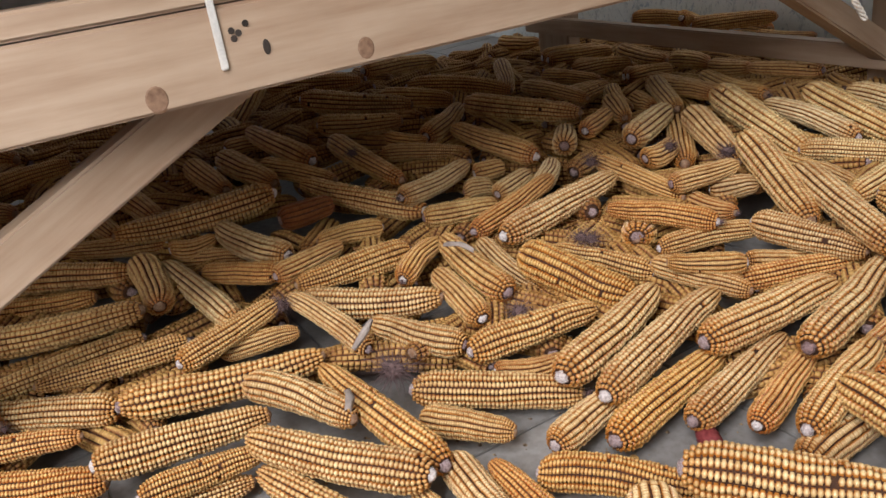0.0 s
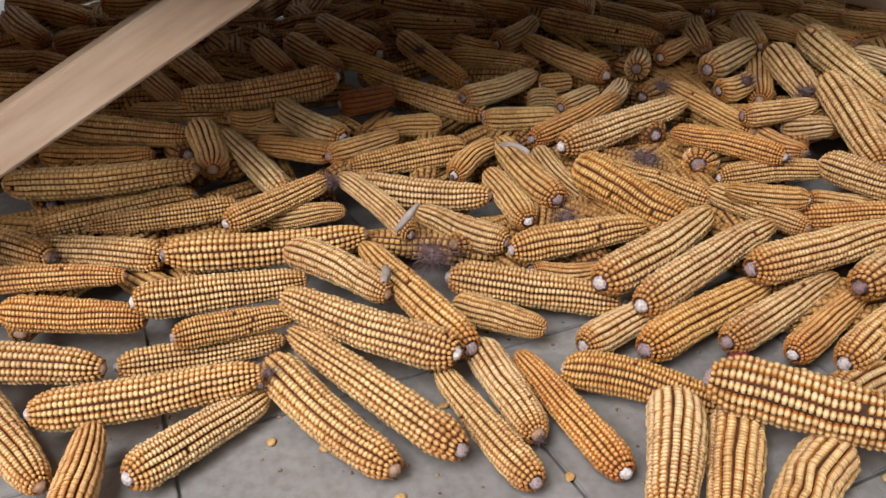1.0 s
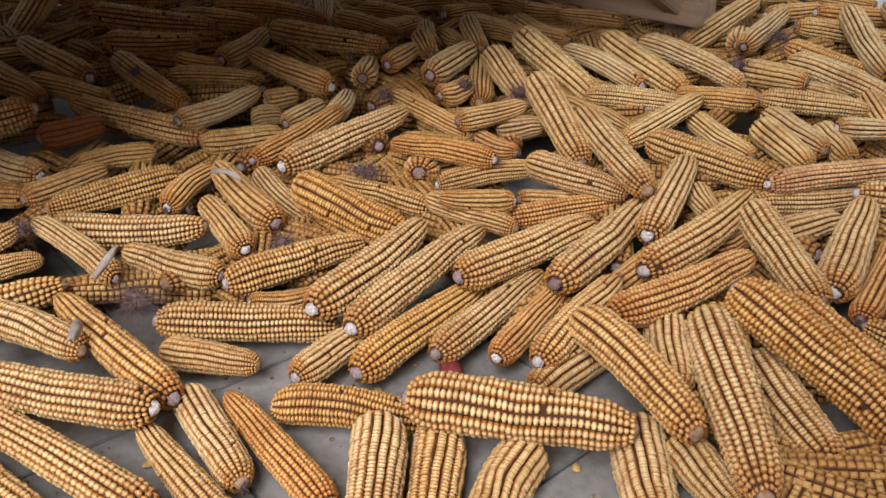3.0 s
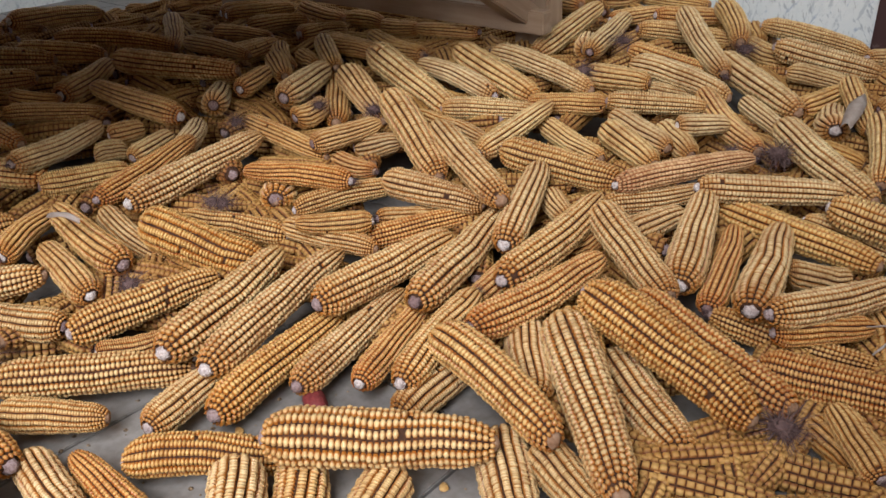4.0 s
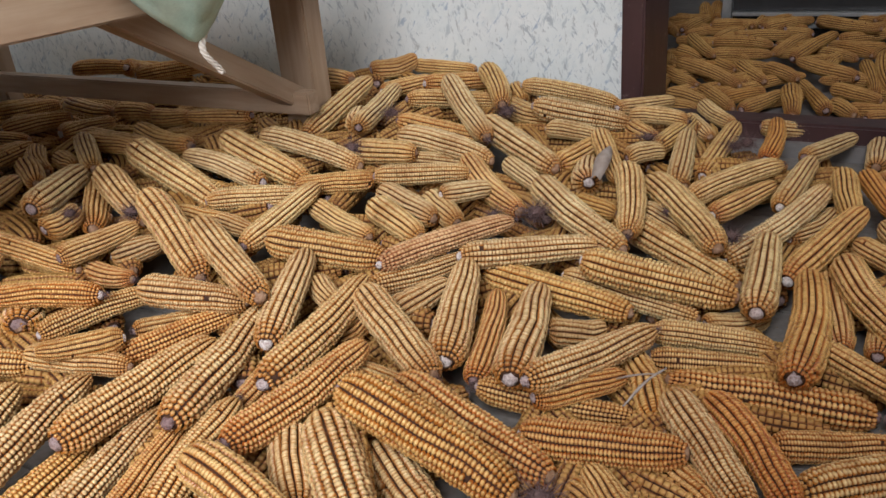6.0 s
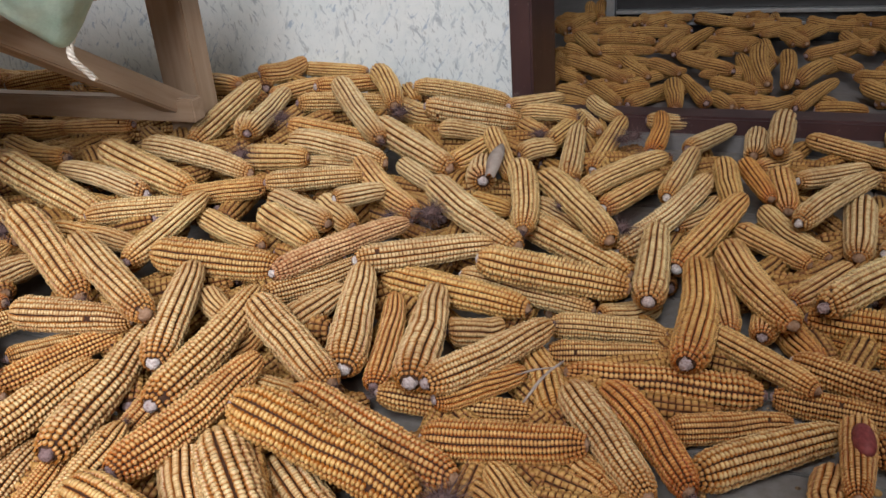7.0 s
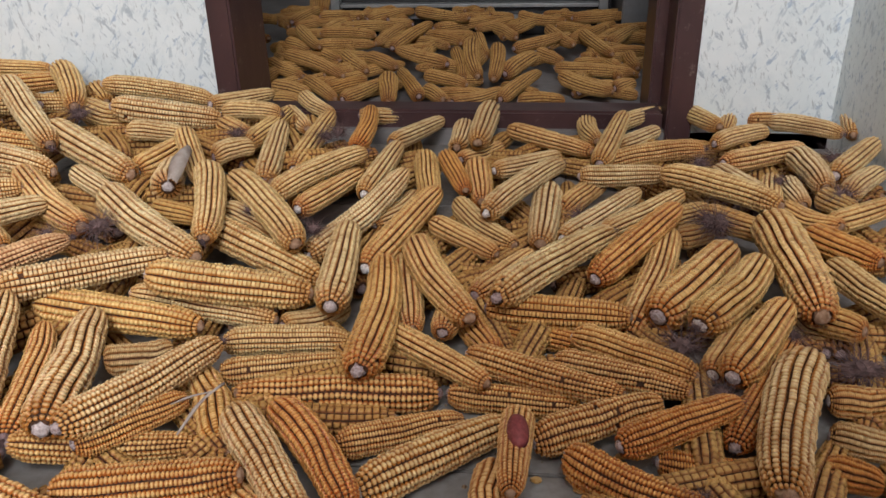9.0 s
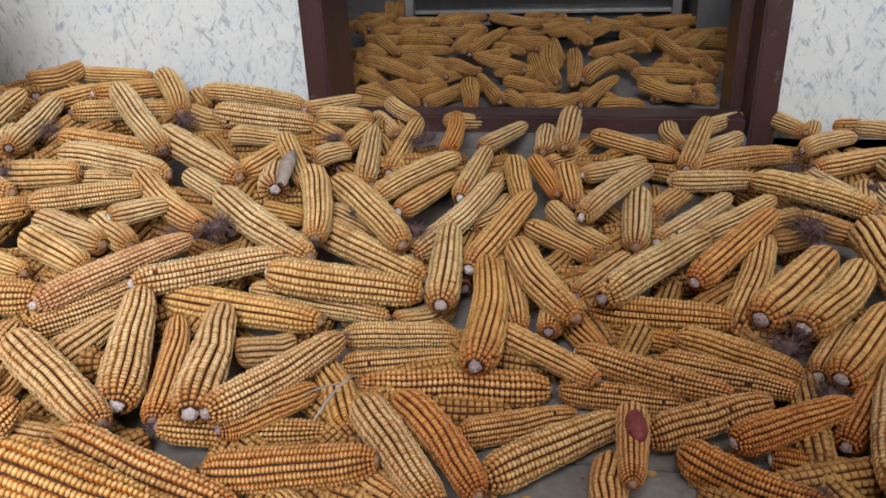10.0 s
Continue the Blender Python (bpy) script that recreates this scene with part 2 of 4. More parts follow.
floor = structure("floor", box(-2.6, 1.135, -3.4, 0.0, -0.12, -0.006), GROUT, "dusty grey cement floor under the corn")
# ceiling is out of view; its brown only warms the light it throws back
structure("ceiling", box(-2.8, 1.4, -3.6, 3.0, 2.7, 2.85), BOUNCE_CEILING, "unseen ceiling over the porch, coloured brown to warm the bounced light")
bm = box(-2.6, 0.003, 0.0, 0.16, -0.12, 2.7)
box(0.891, 1.135, 0.0, 0.16, -0.12, 2.7, bm=bm)
box(0.003, 0.891, 0.0, 0.16, 2.191, 2.7, bm=bm)
structure("wall_north", bm, WALL, "pale blue patterned wallpaper wall round the doorway")
structure("wall_east", box(1.135, 1.30, -3.4, 0.16, -0.12, 2.7), WALL, "pale patterned wallpaper wall beside the doorway")
structure("wall_west", box(-2.76, -2.6, -3.4, 0.16, -0.12, 2.7), WALL, "shaded patterned wall behind the wooden platform")
# unseen closing wall; opening and red-brown colour shape the light on the heap
bm = box(-2.6, -0.4, -2.86, -2.7, -0.12, 2.7)
box(-0.4, 1.3, -2.86, -2.7, -0.12, 0.7, bm=bm)
structure("wall_south", bm, BOUNCE_WALL, "unseen wall with the porch's open front, coloured red-brown for warm bounce")
# added out of view: keeps porch light off the ears at lower right
structure("wall_return", box(0.48, 0.95, -1.78, -1.66, -0.12, 1.1), BOUNCE_WALL, "unseen low block behind the viewpoint, added to shade the near right ears")
structure("floor_inner", box(-0.9, 2.0, 0.0, 2.6, -0.12, 0.028), INNER, "grey floor of the room behind the doorway")
bm = box(-1.05, -0.9, 0.16, 2.6, -0.12, 2.7)
# this unseen side is left open beside the added fill lamp
box(2.0, 2.15, 0.16, 0.4, -0.12, 2.7, bm=bm)
box(2.0, 2.15, 1.6, 2.6, -0.12, 2.7, bm=bm)
box(2.0, 2.15, 0.4, 1.6, -0.12, 1.0, bm=bm)
box(2.0, 2.15, 0.4, 1.6, 2.2, 2.7, bm=bm)
box(-1.05, 2.15, 2.6, 2.75, -0.12, 2.7, bm=bm)
structure("wall_inner", bm, PLASTER, "plain walls of the room behind the doorway")

tile_meshes = {}


def tile(x0, x1, y0, y1):
    key = (round(x1 - x0, 3), round(y1 - y0, 3))
    if key not in tile_meshes:
        bm = box(0, key[0], 0, key[1], -0.008, 0.0, 0.0012)
        me = bpy.data.meshes.new("floor_tile")
        bm.to_mesh(me)
        bm.free()
        me.materials.append(FLOOR)
        tile_meshes[key] = me
    ob = new("floor_tile", tile_meshes[key])
    ob.parent, ob.location = floor, (x0, y0, 0)


for i in range(-9, 4):
    for j in range(-9, 0):
        x0, y0 = 0.06 + i * 0.3, j * 0.3
        tile(x0 + 0.0015, min(x0 + 0.2985, 1.134), y0 + 0.0015, y0 + 0.2985)

# door frame
door = tagged(new("door_frame"), "dark brown painted wooden door frame with a worn sill", "door frame", kind="structure")
for side, x0 in ((1, 0.005), (-1, 0.889)):
    for nm, w, y0, y1, top in (("jamb", 0.045, -0.012, 0.079, 2.12), ("jamb_stop", 0.037 if side > 0 else 0.066, 0.082, 0.20, 2.08)):
        part(nm, box(min(x0, x0 + side * w), max(x0, x0 + side * w), y0, y1, 0.0, top, 0.004), FRAME, door)
part("lintel", box(0.005, 0.889, -0.012, 0.10, 2.12, 2.19, 0.004), FRAME, door)
part("sill", box(0.052, 0.842, 0.015, 0.080, 0.0, 0.062, 0.005), FRAME, door)

# ---- wooden platform ----
platform = empty("wooden_platform", "sawn pine platform on braced legs, standing over the corn", "platform")
XR = -0.372
beam("rail", (XR - 0.022, -2.3, 0.433), (XR - 0.022, -0.36, 0.433), 0.044, 0.080, WOOD, platform)
beam("rail", (XR - 0.022, -2.3, 0.486), (XR - 0.022, -0.36, 0.486), 0.046, 0.023, WOOD, platform)
beam("brace", (XR - 0.075, -1.42, 0.472), (XR - 0.075, -2.03, 0.168), 0.034, 0.049, WOOD, platform)
beam("brace", (XR - 0.078, -0.93, 0.465), (XR - 0.078, -0.425, 0.172), 0.036, 0.038, WOOD, platform)
beam("leg", (XR - 0.106, -0.39, 0.0), (XR - 0.106, -0.39, 0.46), 0.076, 0.05, WOOD, platform, up=(0, 1, 0))
beam("leg", (XR - 0.083, -2.05, 0.0), (XR - 0.083, -2.05, 0.46), 0.055, 0.05, WOOD, platform, up=(0, 1, 0))
beam("leg", (-1.385, -0.43, 0.0), (-1.385, -0.43, 0.46), 0.13, 0.04, WOOD, platform, up=(0, 1, 0))
beam("leg", (-1.46, -2.02, 0.0), (-1.46, -2.02, 0.46), 0.07, 0.06, WOOD, platform, up=(0, 1, 0))
beam("crossbar", (-0.40, -0.470, 0.188), (-1.46, -0.470, 0.188), 0.030, 0.040, WOOD, platform)
for i in range(8):
    x0 = -0.42 - i * 0.14
    part("plank", box(x0 - 0.134, x0, -2.3, -0.36, 0.462, 0.487, 0.003), WOOD, platform)


def disc(name, y, z, r, mat, x=XR, squash=1.0, depth=0.002, label=""):
    bm = bmesh.new()
    bmesh.ops.create_cone(bm, cap_ends=True, segments=14, radius1=r, radius2=r * 0.8, depth=depth)
    ob = part(name, bm, mat, platform, label)
    ob.matrix_basis = Matrix.Translation((x, y, z)) @ pose(0, 0, 0, 0, 90, 0) @ Matrix.Diagonal((squash, 1, 1, 1))
    return ob


KNOT = mottled("wood_knot", [(0.3, (0.16, 0.085, 0.05)), (0.7, (0.30, 0.18, 0.11))], 150, 0.7)
for y, z, r in ((-1.652, 0.406, 0.011), (-1.447, 0.409, 0.010), (-1.059, 0.419, 0.010)):
    disc("knot", y, z, r, KNOT, squash=1.2, depth=0.0012)
for y, z in ((-1.574, 0.450), (-1.568, 0.447), (-1.560, 0.454), (-1.573, 0.443)):
    disc("nail_hole", y, z, 0.0035, IRON)
disc("nail_hole", -1.545, 0.430, 0.004, IRON, squash=2.0)
part("steel_strap", box(XR + 0.0005, XR + 0.0035, -1.591, -1.584, 0.418, 0.53, 0.001), STEEL, platform, "thin pale steel strap nailed across the rails")

# sacks on the platform
def sack(name, centre, size, mat, label, seed):
    rnd = random.Random(seed)
    bm = bmesh.new()
    bmesh.ops.create_uvsphere(bm, u_segments=48, v_segments=28, radius=1.0)
    off = Vector((rnd.random() * 9, rnd.random() * 9, seed))
    for v in bm.verts:
        p = v.co.copy()
        q = Vector([math.copysign(abs(c) ** 0.72, c) for c in p])
        n = noise.fractal(p * 2.2 + off, 1.0, 2.0, 4) * 0.10 + noise.noise(p * 7 + off) * 0.02
        v.co = Vector((q.x * size[0], q.y * size[1], q.z * size[2])) * (1 + n)
    ob = tagged(finish(name, bm, mat, smooth=True), label, "sack")
    ob.location = centre
    return ob


sack("woven_sack", (-0.665, -1.70, 0.585), (0.31, 0.42, 0.105), SACKW, "pale blue-white woven plastic sack lying on the platform", 3)

green = empty("tied_sack", "pale green woven sack slumped over the platform's edge, tied with twine", "sack")
bm = bmesh.new()
bmesh.ops.create_uvsphere(bm, u_segments=40, v_segments=40, radius=1.0)
for v in bm.verts:
    p = v.co.copy()
    k = max(0.0, -p.z)
    w = 1.0 - 0.62 * k ** 1.6
    crease = noise.fractal(Vector((p.x * 3, p.y * 3, p.z * 1.2)), 1.0, 2.0, 4) * 0.14
    v.co = Vector((p.x * 0.085 * w * (1 + crease) - 0.012, p.y * 0.105 * w * (1 + crease) + 0.022 * k, p.z * 0.145))
ob = part("sack_body", bm, SACKM, green, smooth=True)
ob.location = (-0.282, -0.832, 0.505)


def cord(name, pts, r, mat, parent):
    cu = bpy.data.curves.new(name, "CURVE")
    cu.dimensions, cu.bevel_depth, cu.bevel_resolution = "3D", r, 2
    sp = cu.splines.new("POLY")
    sp.points.add(len(pts) - 1)
    for q, p in zip(sp.points, pts):
        q.co = (*p, 1)
    tmp = bpy.data.objects.new(name, cu)
    me = bpy.data.meshes.new_from_object(tmp)
    me.materials.append(mat)
    ob = new(name, me)
    ob.parent = parent
    return ob


for ph in (0.0, 2.1, 4.2):
    pts = []
    for i in range(70):
        s = i / 69
        y, z = -0.775 + 0.012 * math.sin(s * 6) - 0.012 * s, 0.52 - 0.205 * s
        if s > 0.72:
            y -= 0.010 * math.sin((s - 0.72) * 16)
        pts.append((-0.290 + 0.0028 * math.cos(i * 0.9 + ph), y + 0.0028 * math.sin(i * 0.9 + ph), z))
    cord("twine", pts, 0.0022, ROPE, green)

# cabinet in the room behind the doorway
cab = empty("glass_cabinet", "dark glazed cabinet with thin aluminium rails", "cabinet")
part("cabinet_back", box(0.02, 0.82, 0.90, 1.25, 0.03, 1.5, 0.004), DARK, cab)
for x in (0.036, 0.796):
    part("stile", box(x - 0.012, x + 0.012, 0.862, 0.899, 0.03, 1.5, 0.002), ALU, cab)
for z, h in ((0.085, 0.004), (0.118, 0.005), (0.60, 0.012), (1.49, 0.012)):
    part("cabinet_rail", box(0.05, 0.783, 0.866, 0.897, z - h, z + h, 0.0015), ALU, cab)
part("cabinet_side", box(0.83, 1.5, 0.70, 1.3, 0.03, 1.5, 0.004), GREY, cab)


# ---- maize ears ----
def profile(u, tip):
    """Radius along an ear, u from butt to tip: rounded at both ends, tapering to the tip."""
    r = 1.0 - (1.0 - tip) * max(0.0, (u - 0.25) / 0.75) ** 1.6
    if u < 0.15:
        k = 1 - u / 0.15
        r *= math.sqrt(max(0.0, 1.0 - 0.91 * k * k))
    if u > 0.84:
        k = (u - 0.84) / 0.16
        r *= math.sqrt(max(0.0, 1.0 - 0.91 * k * k))
    return r


def ear_meshes(seed, fine=True, coarse=False):
    """Meshes of one ear lying along +x, 0.20 m long and 0.021 m in radius."""
    rnd = random.Random(seed)
    L, R = 0.20, 0.021
    rows, tip, bend = rnd.choice((14, 16, 16)), rnd.uniform(0.64, 0.84), rnd.uniform(-0.010, 0.010)
    twist = rnd.uniform(-0.25, 0.25)
    count = rnd.randint(37, 42)
    if coarse:
        rows, count = 12, 23
    sway = [rnd.uniform(-0.13, 0.13) for _ in range(5)]

    def spot(u, a, r):
        return Vector((L * (u - 0.5), r * math.cos(a), r * math.sin(a) + bend * (1 - (2 * u - 1) ** 2)))

    verts, faces, crown, along = [], [], [], []
    for row in range(rows):
        shift = rnd.random() * 0.7
        wob = [w + rnd.uniform(-0.018, 0.018) for w in sway]
        phase = 0.0
        for k in range(count):
            u0 = 0.006 + (k + shift * 0.5) / count * 0.975
            du = 0.975 / count
            if u0 + du > 0.996:
                continue
            if rnd.random() < 0.003:
                continue
            uc = u0 + du / 2
            j = uc * 4
            a = 2 * math.pi * (row + phase) / rows + twist * uc + wob[int(j)] * (1 - j % 1) + wob[min(4, int(j) + 1)] * (j % 1)
            r = R * profile(uc, tip)
            da = 2 * math.pi / rows * 0.5
            hgt = rnd.uniform(0.965, 1.03)
            ja, ju = rnd.uniform(-0.04, 0.04) * da, rnd.uniform(-0.05, 0.05) * du
            n = len(verts)
            if fine:
                # six-sided domed kernel
                for rr, k6, c in ((0.80 * r, 1.0, 0.0), (0.975 * r * hgt, 0.82, 0.75)):
                    for g in range(6):
                        t6 = math.pi * (g + 0.5) / 3
                        verts.append(spot(uc + ju + 0.56 * k6 * du * math.sin(t6), a + ja + 0.93 * k6 * da * math.cos(t6), rr))
                        crown.append(c)
                        along.append(uc)
                verts.append(spot(uc + ju, a + ja, 1.012 * r * hgt))
                crown.append(1.0)
                along.append(uc)
                for g in range(6):
                    h = (g + 1) % 6
                    faces.append((n + g, n + h, n + 6 + h, n + 6 + g))
                    faces.append((n + 6 + g, n + 6 + h, n + 12))
                continue
            for rr, wa, wu, c in ((0.78 * r, 0.84, 0.49, 0.1), (1.01 * r * hgt, 0.52, 0.33, 1.0)):
                for sa, su in ((-1, -1), (1, -1), (1, 1), (-1, 1)):
                    verts.append(spot(uc + ju + su * wu * du, a + ja + sa * wa * da, rr))
                    crown.append(c)
                    along.append(uc)
            for e in range(4):
                faces.append((n + e, n + (e + 1) % 4, n + 4 + (e + 1) % 4, n + 4 + e))
            faces.append((n + 4, n + 5, n + 6, n + 7))
    me = bpy.data.meshes.new("kernel_coat")
    me.from_pydata(verts, [], faces)
    for nm, vals in (("crown", crown), ("along", along)):
        at = me.attributes.new(nm, "FLOAT", "POINT")
        at.data.foreach_set("value", vals)
    me.polygons.foreach_set("use_smooth", [True] * len(faces))
    me.materials.append(KERNEL)

    def lathe(name, stops, mat, seg=14, rough=0.0):
        bm, rings = bmesh.new(), []
        for u, r in stops:
            ring = [bm.verts.new(spot(u, 2 * math.pi * s / seg, r * (1 + rough * (rnd.random() - 0.5)))) for s in range(seg)]
            rings.append(ring)
        for p, q in zip(rings, rings[1:]):
            for s in range(seg):
                bm.faces.new((p[s], p[(s + 1) % seg], q[(s + 1) % seg], q[s]))
        bm.faces.new(rings[0][::-1])
        bm.faces.new(rings[-1])
        out = bpy.data.meshes.new(name)
        bm.to_mesh(out)
        bm.free()
        out.materials.append(mat)
        for f in out.polygons:
            f.use_smooth = True
        return out

    core = lathe("cob", [(0.004, R * 0.20)] + [(u, R * k * profile(u, tip)) for u, k in ((0.02, 0.70), (0.05, 0.78), (0.09, 0.82), (0.14, 0.82), (0.3, 0.82), (0.45, 0.82), (0.6, 0.82), (0.72, 0.82), (0.82, 0.82), (0.88, 0.80), (0.93, 0.78), (0.965, 0.70))] + [(0.985, R * 0.16)], CHAFF)
    butt = lathe("stalk_end", [(-0.014, R * 0.05), (-0.013, R * 0.14), (-0.008, R * 0.22), (-0.002, R * 0.27), (0.006, R * 0.32), (0.024, R * 0.36)], PITH, 12, 0.35)
    end = lathe("tip", [(0.965, R * 0.46 * tip), (0.982, R * 0.42 * tip), (0.994, R * 0.32 * tip), (1.003, R * 0.14 * tip)], TIP, 10, 0.4)
    return me, core, butt, end


# matted silk
tuft_stock = []
for seed in range(4):
    rnd = random.Random(seed + 70)
    bm = bmesh.new()
    bmesh.ops.create_icosphere(bm, subdivisions=2, radius=0.36)
    for v in bm.verts:
        v.co *= 1 + 0.45 * noise.fractal(v.co * 3 + Vector((seed * 5, 0, 0)), 1.0, 2.0, 4)
    for k in range(260):
        d = Vector((rnd.gauss(0, 1), rnd.gauss(0, 1), rnd.gauss(0, 0.8))).normalized()
        side = d.cross(Vector((rnd.gauss(0, 1), rnd.gauss(0, 1), rnd.gauss(0, 1)))).normalized()
        p, w, ln = d * 0.26, 0.013, rnd.uniform(0.5, 1.1)
        prev = None
        bend = Vector((rnd.gauss(0, 1), rnd.gauss(0, 1), rnd.gauss(0, 1))) * 0.5
        for q in range(6):
            s = q / 5
            c = p + d * ln * s + bend * s * s * ln
            cur = (bm.verts.new(c - side * w * (1.1 - s)), bm.verts.new(c + side * w * (1.1 - s)))
            if prev:
                bm.faces.new((prev[0], prev[1], cur[1], cur[0]))
            prev = cur
    me = bpy.data.meshes.new("silk_tuft")
    bm.to_mesh(me)
    bm.free()
    me.materials.append(DRY)
    tuft_stock.append(me)

FINE = [ear_meshes(s) for s in range(14)]
LIGHT = [ear_meshes(s, fine=False) for s in range(20, 30)]
ear_count = 0
axes, far_spots, room_spots = [], [], []


def ear(x, y, z, yaw, pitch, length=0.20, radius=0.021, roll=0.0, sort="cream"):
    """One ear, its middle at x, y, z; yaw and pitch of the way from butt to tip."""
    global ear_count
    if sort == "dull" or x < -0.74:
        s = (length / 0.20, radius / 0.021, radius / 0.021)
        (room_spots if sort == "dull" else far_spots).append(pose(x, y, z, 0, -pitch, yaw) @ pose(0, 0, 0, roll) @ Matrix.Diagonal((*s, 1)))
        half = Vector((math.cos(radians(yaw)), math.sin(radians(yaw)))) * (length / 2 - 0.01) * math.cos(radians(pitch))
        axes.append((x - half.x, y - half.y, 2 * half.x, 2 * half.y))
        return None
    stock = FINE if y < -0.78 and x > -0.6 else LIGHT
    k, c, b, e = stock[(ear_count * 5 + 3) % len(stock)]
    mat, label = KINDS[sort]
    if length > 0.215:
        label = "long " + label
    ob = tagged(new("corn_ear", c), label, "corn ear", "heap of maize ears")
    ear_count += 1
    for nm, me in (("kernel_coat", k), ("stalk_end", b), ("tip", e)):
        ch = new(nm, me)
        ch.parent = ob
        if nm == "kernel_coat":
            ch["kind"] = "stuff"
            ch.material_slots[0].link = "OBJECT"
            ch.material_slots[0].material = mat
    if ear_count % 4 == 1:
        silk = new("silk", tuft_stock[ear_count % 3])
        silk.parent, silk["label"] = ob, "wisp of purple-brown dry silk"
        end = -0.5 if ear_count % 8 == 1 else 0.5
        silk.matrix_basis = pose(0.20 * end * 1.03, 0, 0, 40 * ear_count, 0, 0) @ Matrix.Diagonal((0.011, 0.008, 0.008, 1))
    half = Vector((math.cos(radians(yaw)), math.sin(radians(yaw)))) * (length / 2 - 0.01) * math.cos(radians(pitch))
    axes.append((x - half.x, y - half.y, 2 * half.x, 2 * half.y))
    s = (length / 0.20, radius / 0.021, radius / 0.021)
    ob.matrix_basis = pose(x, y, z, 0, -pitch, yaw) @ pose(0, 0, 0, roll) @ Matrix.Diagonal((*s, 1))
    return ob


HEAP = (
    (0.201, 0.204, 0.198, 0.172, 0.139, 0.129, 0.099),
    (0.182, 0.198, 0.189, 0.166, 0.141, 0.133, 0.132),
    (0.145, 0.167, 0.169, 0.159, 0.140, 0.134, 0.140),
    (0.104, 0.115, 0.125, 0.143, 0.155, 0.153, 0.178),
    (0.058, 0.059, 0.077, 0.111, 0.142, 0.164, 0.168),
    (0.032, 0.027, 0.041, 0.082, 0.111, 0.122, 0.122),
    (0.020, 0.024, 0.040, 0.047, 0.065, 0.099, 0.062),
    (0.057, 0.032, 0.026, 0.026, 0.042, 0.057, 0.049),
    (0.077, 0.030, 0.033, 0.043, 0.075, 0.085, 0.065),
    (0.077, 0.070, 0.037, 0.053, 0.092, 0.092, 0.077),
)


def heap(x, y):
    """Height of the heap's surface."""
    u, v = min(8.999, max(0.0, (x + 1.5) / 0.3)), min(5.999, max(0.0, (y + 1.8) / 0.3))
    i, j = int(u), int(v)
    u, v = u - i, v - j
    return (HEAP[i][j] * (1 - v) + HEAP[i][j + 1] * v) * (1 - u) + (HEAP[i + 1][j] * (1 - v) + HEAP[i + 1][j + 1] * v) * u


# ears of the heap: middle, yaw, pitch, length, radius, roll, kind
# heap
ear(-1.393, -1.307, 0.168, -43, -22, 0.230, 0.0278, 120, "cream")
ear(-0.810, -1.572, 0.154, -104, -3, 0.242, 0.0242, 155, "cream")
ear(-0.702, -1.523, 0.126, -157, 9, 0.143, 0.0212, 52, "cream")
ear(-0.737, -1.426, 0.131, 91, 1, 0.088, 0.0198, 202, "russet")
ear(-0.750, -1.330, 0.123, -143, 11, 0.221, 0.0207, 245, "cream")
ear(-0.797, -1.758, 0.123, 64, -6, 0.174, 0.0215, 79, "cream")
ear(-0.696, -1.674, 0.116, -2, -11, 0.123, 0.0228, 46, "orange")
ear(-0.651, -1.622, 0.100, -169, 8, 0.207, 0.0185, 34, "cream")
ear(-0.991, -1.634, 0.144, 11, -6, 0.218, 0.0226, 10, "cream")
ear(-0.942, -1.693, 0.134, 13, -6, 0.138, 0.0199, 205, "cream")
ear(-0.857, -1.686, 0.123, -118, 3, 0.151, 0.0160, 281, "orange")
ear(-0.762, -1.595, 0.127, 87, -1, 0.066, 0.0157, 148, "orange")
ear(-0.748, -1.578, 0.102, 56, -3, 0.112, 0.0161, 30, "orange")
ear(-0.659, -1.561, 0.104, -125, 6, 0.107, 0.0163, 113, "orange")
ear(-0.621, -1.474, 0.105, 101, 2, 0.112, 0.0158, 266, "orange")
ear(-0.649, -1.398, 0.110, -105, 0, 0.098, 0.0162, 274, "cream")
ear(-0.570, -1.431, 0.096, -97, -1, 0.165, 0.0212, 184, "cream")
ear(-0.497, -1.443, 0.080, 52, -2, 0.185, 0.0213, 141, "cream")
ear(-0.521, -1.620, 0.093, 106, 5, 0.144, 0.0171, 88, "cream")
ear(-0.479, -1.512, 0.081, -163, 14, 0.147, 0.0157, 54, "cream")
ear(-0.305, -1.534, 0.054, -171, 6, 0.221, 0.0199, 134, "cream")
ear(-0.274, -1.406, 0.037, 56, -7, 0.189, 0.0214, 109, "cream")
ear(-0.251, -1.460, 0.032, 40, -3, 0.105, 0.0176, 13, "cream")
ear(-0.402, -1.431, 0.065, -146, 7, 0.126, 0.0191, 328, "cream")
ear(-0.323, -1.317, 0.057, 80, 2, 0.168, 0.0207, 133, "cream")
ear(-0.284, -1.353, 0.042, 68, 0, 0.083, 0.0158, 139, "orange")
ear(-0.249, -1.265, 0.067, 107, 4, 0.201, 0.0228, 99, "cream")
ear(-0.198, -1.234, 0.063, 105, 3, 0.235, 0.0208, 84, "cream")
ear(-0.180, -1.358, 0.030, 103, 0, 0.112, 0.0183, 158, "cream")
ear(-0.155, -1.268, 0.031, 102, 0, 0.199, 0.0213, 148, "cream")
ear(-0.128, -1.194, 0.033, 103, 0, 0.198, 0.0188, 321, "cream")
ear(-0.465, -1.305, 0.091, -179, 12, 0.153, 0.0215, 190, "cream")
ear(-0.435, -1.350, 0.074, 177, 10, 0.121, 0.0185, 44, "cream")
ear(-0.532, -1.349, 0.089, 122, 5, 0.104, 0.0167, 310, "cream")
